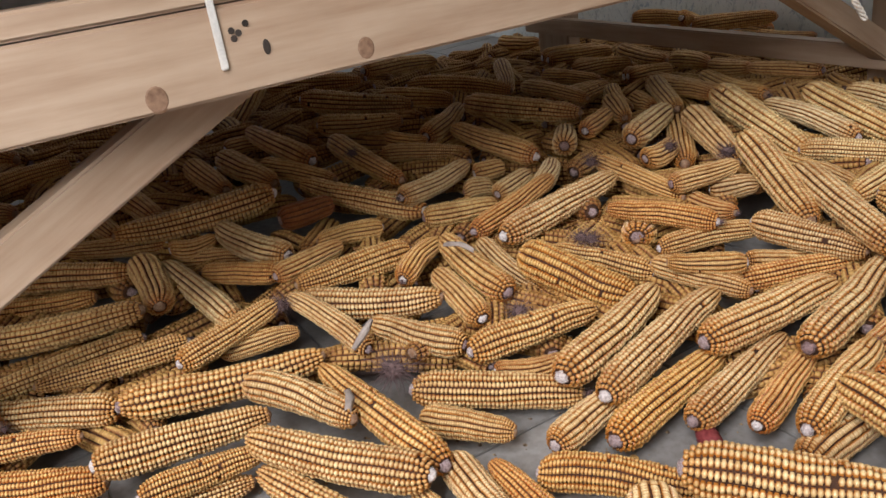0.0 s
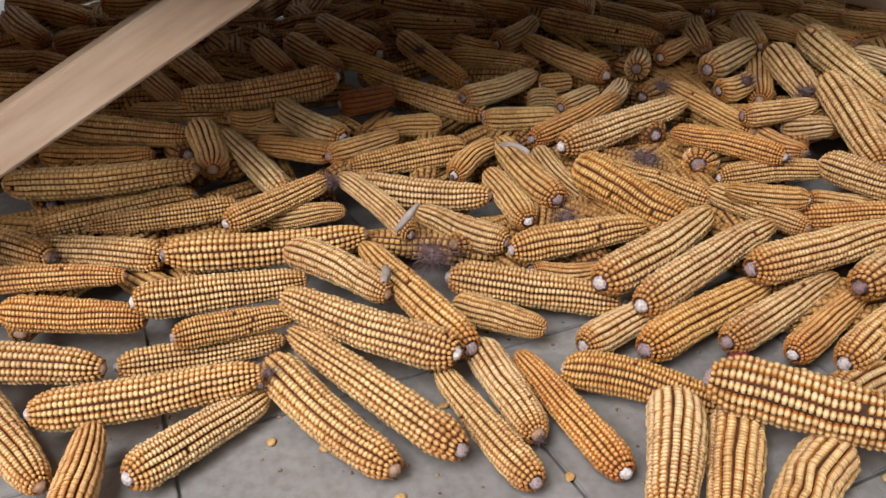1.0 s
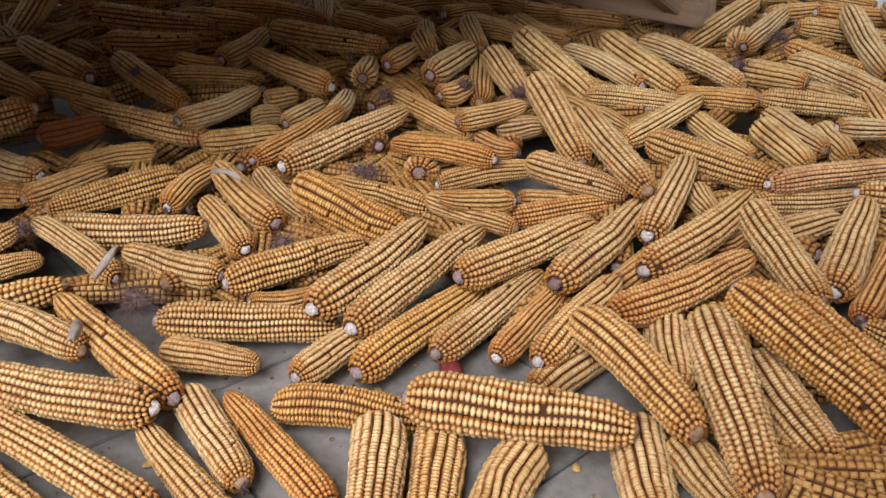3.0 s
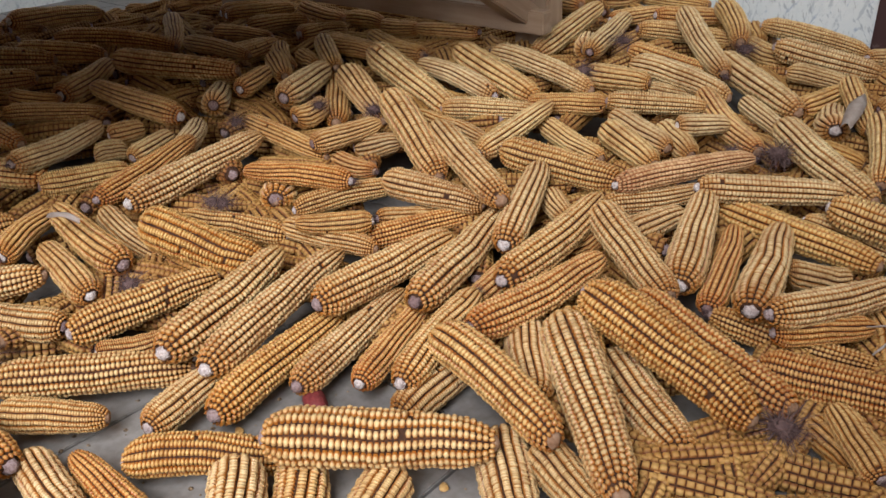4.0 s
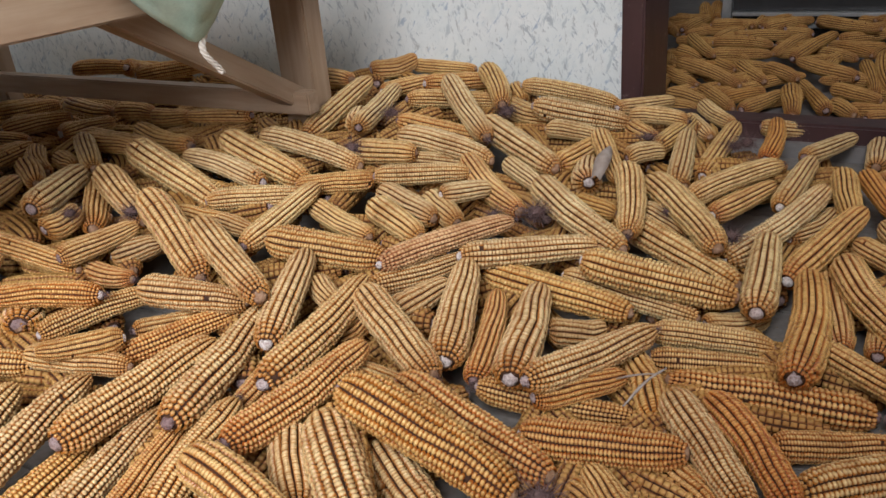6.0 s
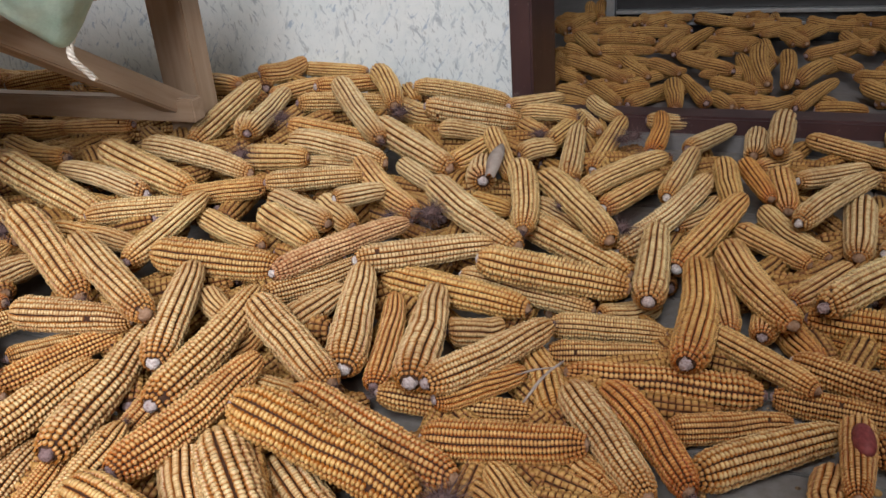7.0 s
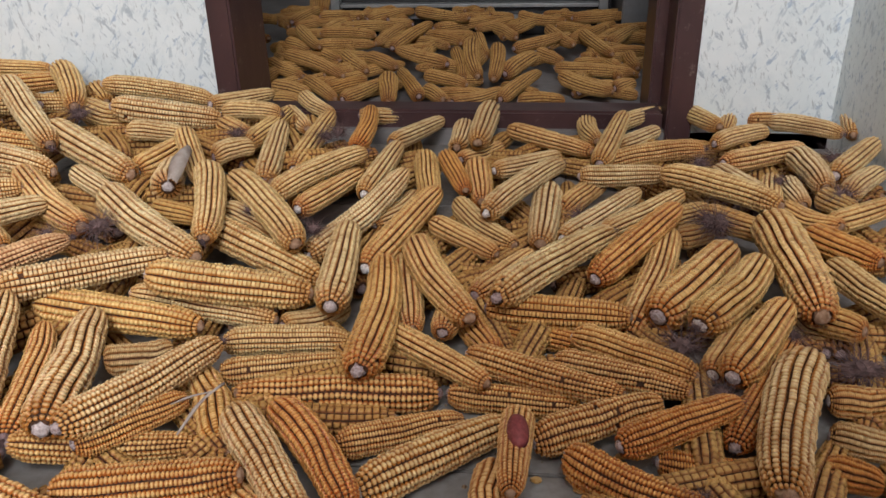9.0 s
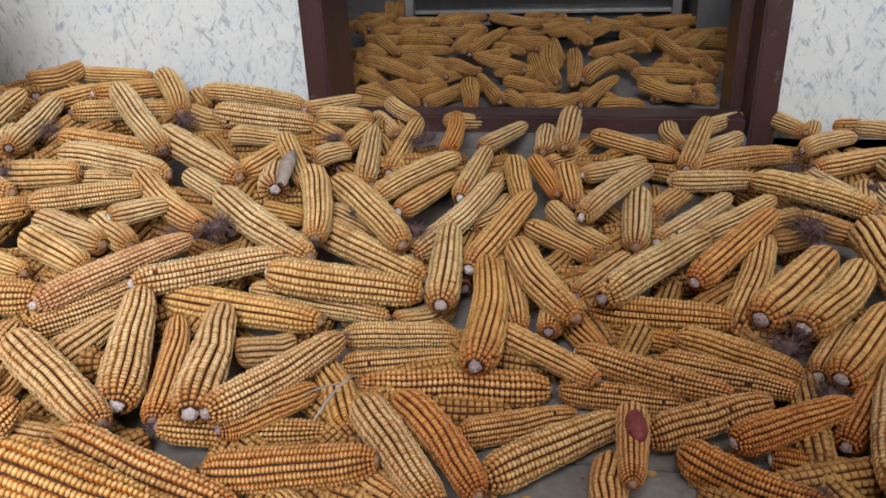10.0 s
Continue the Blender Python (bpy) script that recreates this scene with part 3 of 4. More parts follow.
ear(-0.604, -1.237, 0.108, 72, -1, 0.114, 0.0179, 172, "cream")
ear(-0.565, -1.168, 0.108, 104, 7, 0.184, 0.0170, 343, "orange")
ear(-0.509, -1.124, 0.107, 96, 5, 0.229, 0.0224, 198, "cream")
ear(-0.368, -1.214, 0.076, 23, -13, 0.164, 0.0276, 259, "cream")
ear(-0.390, -1.154, 0.068, -149, 9, 0.141, 0.0166, 127, "cream")
ear(-0.466, -1.249, 0.067, 5, -16, 0.135, 0.0169, 91, "cream")
ear(-0.432, -1.051, 0.076, 136, 1, 0.098, 0.0245, 126, "cream")
ear(-0.377, -1.060, 0.106, -152, 2, 0.152, 0.0168, 242, "orange")
ear(-0.502, -0.981, 0.107, 4, -8, 0.176, 0.0166, 143, "cream")
ear(-0.411, -0.940, 0.122, 77, 3, 0.113, 0.0169, 45, "cream")
ear(-0.395, -0.898, 0.095, 49, 3, 0.069, 0.0196, 280, "cream")
ear(-0.388, -0.954, 0.086, -0, -1, 0.094, 0.0160, 153, "orange")
ear(-0.622, -0.841, 0.136, 112, 3, 0.150, 0.0232, 3, "cream")
ear(-0.536, -0.905, 0.123, 87, 10, 0.061, 0.0194, 149, "cream")
ear(-0.992, -1.368, 0.171, -167, 9, 0.204, 0.0213, 293, "cream")
ear(-1.036, -1.189, 0.160, 58, -4, 0.165, 0.0225, 159, "cream")
ear(-0.859, -1.265, 0.143, 5, -8, 0.230, 0.0203, 260, "cream")
ear(-0.888, -1.378, 0.146, 27, -6, 0.164, 0.0175, 99, "orange")
ear(-0.969, -1.509, 0.157, 7, -6, 0.149, 0.0212, 211, "cream")
ear(-0.950, -1.445, 0.156, 12, -6, 0.176, 0.0228, 216, "cream")
ear(-1.085, -1.406, 0.163, 95, -6, 0.075, 0.0160, 306, "orange")
ear(-1.171, -1.132, 0.168, 54, -9, 0.237, 0.0256, 147, "orange")
ear(-1.125, -1.016, 0.153, 40, -4, 0.171, 0.0226, 220, "orange")
ear(-0.760, -1.070, 0.141, -171, 6, 0.211, 0.0203, 231, "orange")
ear(-0.858, -0.936, 0.153, 30, -4, 0.238, 0.0231, 82, "orange")
ear(-0.708, -0.956, 0.127, 141, -5, 0.131, 0.0206, 119, "cream")
ear(-0.937, -1.062, 0.148, 129, 1, 0.196, 0.0212, 156, "cream")
ear(-0.883, -1.171, 0.149, 41, -6, 0.080, 0.0158, 132, "orange")
ear(-0.686, -1.229, 0.135, 109, 0, 0.162, 0.0179, 22, "cream")
ear(-0.685, -1.130, 0.123, 79, 1, 0.053, 0.0168, 41, "orange")
ear(-0.824, -1.168, 0.135, 51, -5, 0.157, 0.0158, 23, "orange")
ear(-0.623, -1.065, 0.109, 126, 10, 0.082, 0.0170, 236, "cream")
ear(-0.631, -1.122, 0.110, 107, 5, 0.084, 0.0161, 320, "cream")
ear(-0.652, -1.173, 0.110, 67, -0, 0.048, 0.0158, 143, "cream")
ear(-1.433, -1.120, 0.173, 62, -5, 0.227, 0.0250, 265, "cream")
ear(-1.512, -0.852, 0.150, 98, -6, 0.230, 0.0252, 273, "cream")
ear(-1.138, -0.902, 0.148, 48, -7, 0.235, 0.0207, 331, "cream")
ear(-1.189, -0.749, 0.134, -31, -4, 0.232, 0.0213, 241, "cream")
ear(-0.916, -0.814, 0.147, 4, -1, 0.194, 0.0164, 358, "cream")
ear(-0.911, -0.753, 0.130, 94, 1, 0.158, 0.0194, 175, "cream")
ear(-1.247, -0.474, 0.121, 69, -1, 0.171, 0.0223, 74, "cream")
ear(-1.079, -0.549, 0.127, 50, 2, 0.137, 0.0204, 344, "orange")
ear(-0.952, -0.528, 0.120, 70, -0, 0.113, 0.0227, 100, "cream")
ear(-0.761, -0.625, 0.129, -8, 3, 0.210, 0.0192, 34, "cream")
ear(-0.747, -0.800, 0.135, -27, -6, 0.101, 0.0199, 211, "cream")
ear(-0.717, -0.876, 0.134, 114, 3, 0.098, 0.0179, 103, "orange")
ear(-1.519, -1.848, 0.180, 42, -7, 0.231, 0.0278, 325, "orange")
ear(-1.392, -1.888, 0.177, 16, -5, 0.234, 0.0275, 323, "orange")
ear(-1.244, -1.768, 0.171, 93, 2, 0.158, 0.0204, 225, "orange")
ear(-1.538, -1.675, 0.186, 87, 1, 0.144, 0.0243, 141, "orange")
ear(-1.719, -1.770, 0.185, 118, 0, 0.146, 0.0213, 94, "orange")
ear(-1.199, -1.916, 0.165, 72, -2, 0.100, 0.0186, 182, "orange")
ear(-1.131, -1.838, 0.157, 40, -5, 0.111, 0.0186, 223, "orange")
ear(-1.073, -1.910, 0.150, 59, -3, 0.204, 0.0218, 301, "cream")
ear(-0.978, -1.930, 0.138, 77, -2, 0.069, 0.0158, 164, "orange")
ear(-1.622, -1.532, 0.187, 69, 0, 0.146, 0.0219, 324, "orange")
ear(-0.671, -1.809, 0.110, 68, 2, 0.248, 0.0211, 285, "cream")
ear(-0.837, -1.824, 0.104, 55, -7, 0.132, 0.0161, 101, "orange")
ear(-0.771, -1.809, 0.106, 69, -2, 0.154, 0.0183, 165, "cream")
ear(-0.600, -1.802, 0.087, -89, -1, 0.191, 0.0159, 51, "cream")
ear(-0.565, -1.751, 0.086, -96, 1, 0.176, 0.0158, 31, "cream")
ear(-0.520, -1.588, 0.068, 72, 2, 0.099, 0.0160, 117, "cream")
ear(-0.460, -1.650, 0.070, 77, -2, 0.231, 0.0216, 142, "cream")
ear(-0.531, -1.829, 0.072, -121, 3, 0.157, 0.0194, 298, "cream")
ear(-0.564, -1.938, 0.086, 53, -3, 0.155, 0.0217, 315, "cream")
ear(-0.490, -1.878, 0.071, 72, -3, 0.156, 0.0158, 121, "orange")
ear(-0.424, -1.862, 0.056, 68, -7, 0.148, 0.0192, 62, "orange")
ear(-0.382, -1.716, 0.067, 84, -4, 0.178, 0.0206, 169, "cream")
ear(-0.366, -1.596, 0.066, 29, -5, 0.149, 0.0202, 90, "cream")
ear(-0.334, -1.714, 0.051, 90, -4, 0.124, 0.0157, 148, "cream")
ear(-0.334, -1.750, 0.029, 86, -4, 0.164, 0.0162, 235, "cream")
ear(-0.356, -1.919, 0.056, 65, -4, 0.178, 0.0214, 13, "cream")
ear(-0.258, -1.806, 0.052, 77, 2, 0.204, 0.0200, 21, "cream")
ear(-0.213, -1.772, 0.026, 117, -3, 0.145, 0.0191, 182, "cream")
ear(-0.195, -1.869, 0.039, 164, 5, 0.105, 0.0182, 357, "orange")
ear(-0.271, -1.928, 0.041, 22, -6, 0.162, 0.0213, 42, "cream")
ear(-0.186, -1.664, 0.030, 19, -5, 0.187, 0.0216, 146, "cream")
ear(-0.204, -1.621, 0.033, -160, 2, 0.247, 0.0191, 345, "cream")
ear(-0.257, -1.601, 0.063, -139, 6, 0.195, 0.0221, 167, "cream")
ear(-0.124, -1.543, 0.021, -177, 1, 0.175, 0.0166, 9, "cream")
ear(-0.154, -1.504, 0.022, -5, -1, 0.144, 0.0190, 165, "cream")
ear(-0.104, -1.469, 0.022, -179, 3, 0.177, 0.0168, 147, "orange")
ear(-0.096, -1.395, 0.023, 42, -3, 0.149, 0.0197, 164, "cream")
ear(0.033, -1.309, 0.059, 39, -2, 0.195, 0.0262, 78, "cream")
ear(-0.010, -1.431, 0.027, -40, -3, 0.138, 0.0246, 333, "cream")
ear(0.019, -1.392, 0.023, -44, 0, 0.138, 0.0236, 210, "cream")
ear(0.062, -1.350, 0.023, -65, 0, 0.103, 0.0235, 317, "cream")
ear(0.123, -1.253, 0.024, -43, -0, 0.116, 0.0250, 348, "cream")
ear(0.159, -1.223, 0.028, -13, -12, 0.077, 0.0205, 39, "cream")
ear(0.133, -1.154, 0.057, -44, -3, 0.231, 0.0268, 150, "cream")
ear(0.061, -1.198, 0.064, -17, -1, 0.185, 0.0230, 316, "cream")
ear(0.049, -1.125, 0.039, -48, -1, 0.114, 0.0226, 98, "cream")
ear(0.069, -1.105, 0.023, -47, -8, 0.101, 0.0160, 227, "cream")
ear(-0.011, -1.188, 0.020, 88, 1, 0.117, 0.0201, 149, "cream")
ear(-0.158, -1.112, 0.066, 86, 1, 0.200, 0.0226, 69, "cream")
ear(-0.089, -1.174, 0.032, 108, 2, 0.152, 0.0164, 128, "orange")
ear(-0.039, -1.156, 0.050, 103, 5, 0.160, 0.0182, 195, "cream")
ear(-0.115, -1.032, 0.067, 103, 3, 0.226, 0.0222, 306, "cream")
ear(-0.044, -0.954, 0.077, 92, 6, 0.210, 0.0225, 81, "cream")
ear(-0.072, -1.023, 0.045, 98, 8, 0.137, 0.0171, 169, "orange")
ear(0.010, -1.056, 0.072, 79, 4, 0.187, 0.0207, 293, "orange")
ear(-0.593, -0.799, 0.106, -43, -3, 0.243, 0.0231, 4, "cream")
ear(-0.513, -0.810, 0.125, -24, -10, 0.189, 0.0252, 186, "cream")
ear(-0.503, -0.711, 0.126, -8, -17, 0.231, 0.0270, 22, "cream")
ear(-0.336, -0.884, 0.119, -28, -14, 0.225, 0.0254, 232, "cream")
ear(-0.219, -0.904, 0.113, -30, -2, 0.262, 0.0222, 86, "cream")
ear(-0.448, -0.664, 0.127, 169, 4, 0.208, 0.0180, 186, "cream")
ear(-0.401, -0.616, 0.132, -15, -9, 0.225, 0.0258, 185, "cream")
ear(-0.349, -0.560, 0.133, -7, -7, 0.228, 0.0194, 148, "cream")
ear(-0.426, -0.366, 0.152, 91, 13, 0.229, 0.0218, 292, "cream")
ear(-0.346, -0.351, 0.153, 105, 3, 0.241, 0.0194, 49, "cream")
ear(-0.377, -0.377, 0.134, 120, -2, 0.095, 0.0214, 224, "cream")
ear(-0.323, -0.726, 0.113, 31, -2, 0.152, 0.0171, 106, "cream")
ear(-0.242, -0.767, 0.114, 91, 8, 0.178, 0.0170, 217, "cream")
ear(-0.245, -0.637, 0.115, -144, 2, 0.122, 0.0174, 106, "orange")
ear(-0.139, -0.807, 0.094, 9, -5, 0.175, 0.0244, 58, "cream")
ear(-0.179, -0.719, 0.094, -22, -3, 0.151, 0.0169, 30, "cream")
ear(-0.223, -0.964, 0.089, 18, -7, 0.142, 0.0210, 31, "cream")
ear(-0.114, -0.919, 0.087, 113, 7, 0.192, 0.0208, 28, "cream")
ear(-0.094, -0.875, 0.070, -33, -7, 0.063, 0.0166, 86, "cream")
ear(-0.323, -1.027, 0.077, 66, 2, 0.140, 0.0160, 304, "cream")
ear(-0.264, -1.097, 0.086, -135, 2, 0.094, 0.0155, 346, "cream")
ear(-0.270, -1.101, 0.066, 18, -5, 0.131, 0.0159, 76, "cream")
ear(-0.209, -0.996, 0.060, 66, 2, 0.179, 0.0162, 310, "orange")
ear(-0.239, -0.989, 0.062, 63, -5, 0.095, 0.0161, 20, "cream")
ear(-0.364, -0.789, 0.101, 12, -7, 0.111, 0.0159, 279, "cream")
ear(-0.301, -0.802, 0.101, 4, -11, 0.071, 0.0157, 251, "cream")
ear(-0.679, -0.427, 0.134, -175, -3, 0.165, 0.0158, 298, "orange")
ear(-0.811, -0.428, 0.125, 6, 2, 0.101, 0.0192, 127, "orange")
ear(-0.938, -0.412, 0.120, 8, 0, 0.102, 0.0212, 164, "orange")
ear(-0.926, -0.547, 0.126, 71, -1, 0.102, 0.0193, 18, "cream")
ear(-1.103, -0.517, 0.118, 29, -3, 0.155, 0.0165, 62, "orange")
ear(-1.292, -0.468, 0.120, 72, -1, 0.157, 0.0233, 270, "orange")
ear(-1.090, -0.409, 0.120, -11, 0, 0.205, 0.0240, 149, "orange")
ear(-0.780, -0.593, 0.127, -8, 2, 0.237, 0.0193, 209, "cream")
ear(-0.683, -0.567, 0.133, -19, 2, 0.231, 0.0211, 333, "cream")
ear(-0.934, -0.742, 0.125, 95, 1, 0.150, 0.0188, 102, "orange")
ear(-1.047, -0.664, 0.129, 16, -2, 0.153, 0.0174, 244, "orange")
ear(-0.817, -0.730, 0.128, -30, -1, 0.159, 0.0182, 103, "cream")
ear(-0.730, -0.697, 0.139, -34, 0, 0.222, 0.0193, 123, "cream")
ear(-0.768, -0.716, 0.124, -20, 0, 0.085, 0.0185, 224, "cream")
ear(-1.240, -0.006, 0.108, 27, -7, 0.235, 0.0272, 210, "orange")
ear(-1.926, 0.088, 0.083, 19, -4, 0.233, 0.0217, 251, "orange")
ear(-1.688, 0.090, 0.083, 48, 0, 0.107, 0.0201, 18, "orange")
ear(-1.053, 0.130, 0.119, -20, -3, 0.225, 0.0204, 112, "orange")
ear(-0.914, -0.122, 0.124, -1, 3, 0.168, 0.0158, 215, "orange")
ear(-0.817, -0.888, 0.131, 33, -1, 0.096, 0.0176, 227, "cream")
ear(-1.572, -0.429, 0.117, 30, -1, 0.129, 0.0274, 127, "orange")
ear(-0.491, -0.066, 0.164, 50, 5, 0.110, 0.0221, 331, "orange")
ear(-0.389, -0.023, 0.151, -6, 0, 0.171, 0.0159, 219, "cream")
ear(-0.202, -0.163, 0.151, -56, -6, 0.218, 0.0220, 110, "cream")
ear(-0.305, -0.113, 0.144, 49, -5, 0.153, 0.0197, 255, "orange")
ear(-0.265, -0.215, 0.133, 42, -9, 0.185, 0.0187, 96, "cream")
ear(-0.390, -0.179, 0.147, 64, 1, 0.126, 0.0183, 16, "orange")
ear(-0.183, -0.314, 0.152, -47, -11, 0.258, 0.0219, 18, "cream")
ear(-0.049, -0.389, 0.115, -34, -7, 0.227, 0.0244, 130, "cream")
ear(-0.066, -0.103, 0.126, 10, -11, 0.196, 0.0179, 129, "cream")
ear(-0.171, -0.115, 0.124, -42, -23, 0.049, 0.0195, 124, "cream")
ear(-0.109, -0.206, 0.116, -4, -12, 0.092, 0.0213, 269, "cream")
ear(-0.006, -0.210, 0.120, 15, -11, 0.178, 0.0225, 106, "cream")
ear(0.007, -0.278, 0.105, 5, -8, 0.103, 0.0169, 118, "cream")
ear(0.067, -0.048, 0.100, 63, -6, 0.161, 0.0158, 213, "cream")
ear(0.121, -0.156, 0.106, -7, 0, 0.110, 0.0161, 133, "cream")
ear(-0.208, -0.362, 0.120, 16, -13, 0.169, 0.0195, 72, "orange")
ear(-0.146, -0.466, 0.125, -5, -8, 0.185, 0.0204, 166, "cream")
ear(-0.227, -0.518, 0.128, 11, -1, 0.109, 0.0210, 26, "cream")
ear(-0.152, -0.480, 0.099, 20, -7, 0.122, 0.0162, 161, "cream")
ear(-0.127, -0.573, 0.119, 30, -2, 0.147, 0.0170, 289, "cream")
ear(-0.107, -0.654, 0.102, -20, -6, 0.124, 0.0199, 59, "cream")
ear(-0.093, -0.707, 0.100, -24, -8, 0.118, 0.0207, 291, "cream")
ear(-0.059, -0.634, 0.090, -32, -8, 0.084, 0.0197, 206, "cream")
ear(-0.036, -0.606, 0.113, 55, -5, 0.081, 0.0156, 334, "cream")
ear(-0.023, -0.546, 0.105, -38, -10, 0.182, 0.0204, 334, "orange")
ear(-0.005, -0.468, 0.093, -35, -7, 0.110, 0.0158, 20, "cream")
ear(0.128, -0.588, 0.091, -37, -8, 0.215, 0.0227, 253, "cream")
ear(0.040, -0.351, 0.094, 79, 1, 0.127, 0.0191, 198, "cream")
ear(0.082, -0.410, 0.087, 108, -5, 0.126, 0.0230, 47, "cream")
ear(0.099, -0.373, 0.104, -61, -9, 0.172, 0.0171, 220, "cream")
ear(0.175, -0.523, 0.095, -72, -9, 0.188, 0.0208, 107, "cream")
ear(0.128, -0.516, 0.074, -4, -8, 0.065, 0.0158, 293, "cream")
ear(0.254, -0.529, 0.088, -52, -5, 0.219, 0.0223, 84, "cream")
ear(0.258, -0.573, 0.051, -29, -7, 0.216, 0.0226, 172, "cream")
ear(0.225, -0.512, 0.061, -25, -12, 0.088, 0.0160, 151, "cream")
ear(0.199, -0.297, 0.086, 99, 5, 0.223, 0.0187, 336, "cream")
ear(0.154, -0.177, 0.086, 87, -2, 0.214, 0.0173, 241, "cream")
ear(0.241, -0.213, 0.076, 88, 5, 0.234, 0.0182, 328, "cream")
ear(0.300, -0.405, 0.092, 57, 3, 0.189, 0.0169, 161, "cream")
ear(0.313, -0.408, 0.067, 67, 1, 0.155, 0.0171, 215, "orange")
ear(0.310, -0.138, 0.076, 94, -0, 0.228, 0.0169, 270, "deep")
ear(0.321, 0.025, 0.047, 13, -5, 0.106, 0.0169, 110, "cream")
ear(0.369, -0.473, 0.064, 63, 11, 0.228, 0.0193, 335, "cream")
ear(0.374, -0.318, 0.068, 85, 1, 0.213, 0.0177, 351, "cream")
ear(0.145, -0.325, 0.093, 47, 0, 0.069, 0.0170, 137, "cream")
ear(0.108, -0.213, 0.092, -30, -8, 0.062, 0.0198, 173, "orange")
ear(0.044, -0.930, 0.078, -31, -11, 0.168, 0.0227, 200, "cream")
ear(0.018, -0.841, 0.067, 71, 2, 0.104, 0.0188, 254, "cream")
ear(-0.029, -0.912, 0.056, 56, 18, 0.049, 0.0161, 38, "orange")
ear(0.080, -0.855, 0.074, 108, 11, 0.179, 0.0235, 143, "cream")
ear(0.117, -0.857, 0.050, 105, 10, 0.156, 0.0168, 321, "orange")
ear(0.167, -0.859, 0.067, 103, 3, 0.184, 0.0231, 342, "cream")
ear(-0.007, -0.783, 0.075, 57, 0, 0.147, 0.0161, 97, "cream")
ear(0.107, -0.710, 0.087, 39, -4, 0.182, 0.0187, 22, "cream")
ear(0.011, -0.744, 0.100, 61, -0, 0.206, 0.0158, 202, "mouldy")
ear(0.157, -0.748, 0.056, -7, -2, 0.201, 0.0209, 317, "cream")
ear(0.235, -0.705, 0.044, -6, -6, 0.177, 0.0169, 65, "cream")
ear(0.268, -0.702, 0.072, 1, -6, 0.188, 0.0229, 137, "cream")
ear(0.360, -0.693, 0.030, 43, -4, 0.085, 0.0161, 341, "cream")
ear(0.375, -0.623, 0.061, 95, 4, 0.189, 0.0212, 30, "cream")
ear(0.345, -0.757, 0.036, 12, -4, 0.133, 0.0158, 85, "cream")
ear(0.354, -0.795, 0.031, 15, -1, 0.131, 0.0159, 352, "cream")
ear(0.250, -0.880, 0.067, 61, -3, 0.176, 0.0184, 325, "cream")
ear(0.247, -0.908, 0.045, 46, -1, 0.105, 0.0165, 237, "orange")
ear(0.207, -0.808, 0.048, 30, -4, 0.067, 0.0166, 291, "cream")
ear(0.298, -0.859, 0.027, 120, 8, 0.106, 0.0203, 241, "cream")
ear(0.225, -0.922, 0.029, 9, -4, 0.167, 0.0163, 206, "cream")
ear(0.179, -1.019, 0.054, -14, -7, 0.192, 0.0229, 199, "orange")
ear(0.160, -1.071, 0.070, -6, -16, 0.194, 0.0266, 111, "cream")
ear(0.295, -0.984, 0.044, 9, 3, 0.154, 0.0209, 1, "orange")
ear(0.052, -0.978, 0.044, 3, -5, 0.081, 0.0160, 108, "cream")
ear(0.030, -1.093, 0.021, -62, 0, 0.115, 0.0221, 80, "cream")
ear(0.101, -1.111, 0.039, -49, -6, 0.180, 0.0256, 6, "cream")
ear(0.157, -1.096, 0.025, -34, 1, 0.152, 0.0245, 312, "cream")
ear(0.323, -1.045, 0.038, 137, 6, 0.081, 0.0158, 131, "cream")
ear(0.303, -1.036, 0.019, -30, -7, 0.054, 0.0159, 59, "cream")
ear(0.370, -0.981, 0.018, -41, -0, 0.088, 0.0192, 195, "orange")
ear(0.381, -0.950, 0.041, -53, -1, 0.164, 0.0200, 281, "cream")
ear(0.413, -0.926, 0.032, -53, -2, 0.157, 0.0189, 103, "deep")
ear(0.415, -0.828, 0.025, -171, 4, 0.199, 0.0197, 311, "orange")
ear(0.431, -0.720, 0.057, 93, 1, 0.230, 0.0220, 287, "orange")
ear(0.176, -0.080, 0.070, -58, -1, 0.121, 0.0166, 241, "cream")
ear(0.189, 0.021, 0.069, -47, -7, 0.115, 0.0163, 269, "cream")
ear(0.401, -0.104, 0.059, 73, -6, 0.218, 0.0163, 225, "cream")
ear(0.474, -0.082, 0.044, -90, 4, 0.171, 0.0206, 13, "cream")
ear(0.516, -0.059, 0.058, -92, 4, 0.274, 0.0231, 40, "cream")
ear(0.444, -0.337, 0.063, -81, -4, 0.162, 0.0192, 17, "cream")
ear(0.484, -0.312, 0.061, -73, -1, 0.155, 0.0158, 356, "deep")
ear(0.407, -0.413, 0.042, 65, 3, 0.113, 0.0161, 304, "cream")
ear(0.435, -0.511, 0.059, 71, 7, 0.212, 0.0198, 287, "orange")
ear(0.538, -0.451, 0.040, -50, -8, 0.136, 0.0165, 311, "cream")
ear(0.512, -0.500, 0.039, -36, -7, 0.115, 0.0158, 21, "orange")
ear(0.498, -0.647, 0.058, -63, -5, 0.177, 0.0211, 267, "orange")
ear(0.522, -0.314, 0.045, -83, -4, 0.138, 0.0210, 5, "orange")
ear(0.593, -0.383, 0.067, 61, 1, 0.221, 0.0175, 152, "cream")
ear(0.594, -0.220, 0.044, 43, -3, 0.147, 0.0158, 177, "cream")
ear(0.516, -0.150, 0.036, 57, -4, 0.121, 0.0162, 38, "orange")
ear(0.631, -0.111, 0.047, -45, 2, 0.201, 0.0169, 43, "orange")
ear(0.710, -0.038, 0.041, -86, 2, 0.143, 0.0184, 278, "cream")
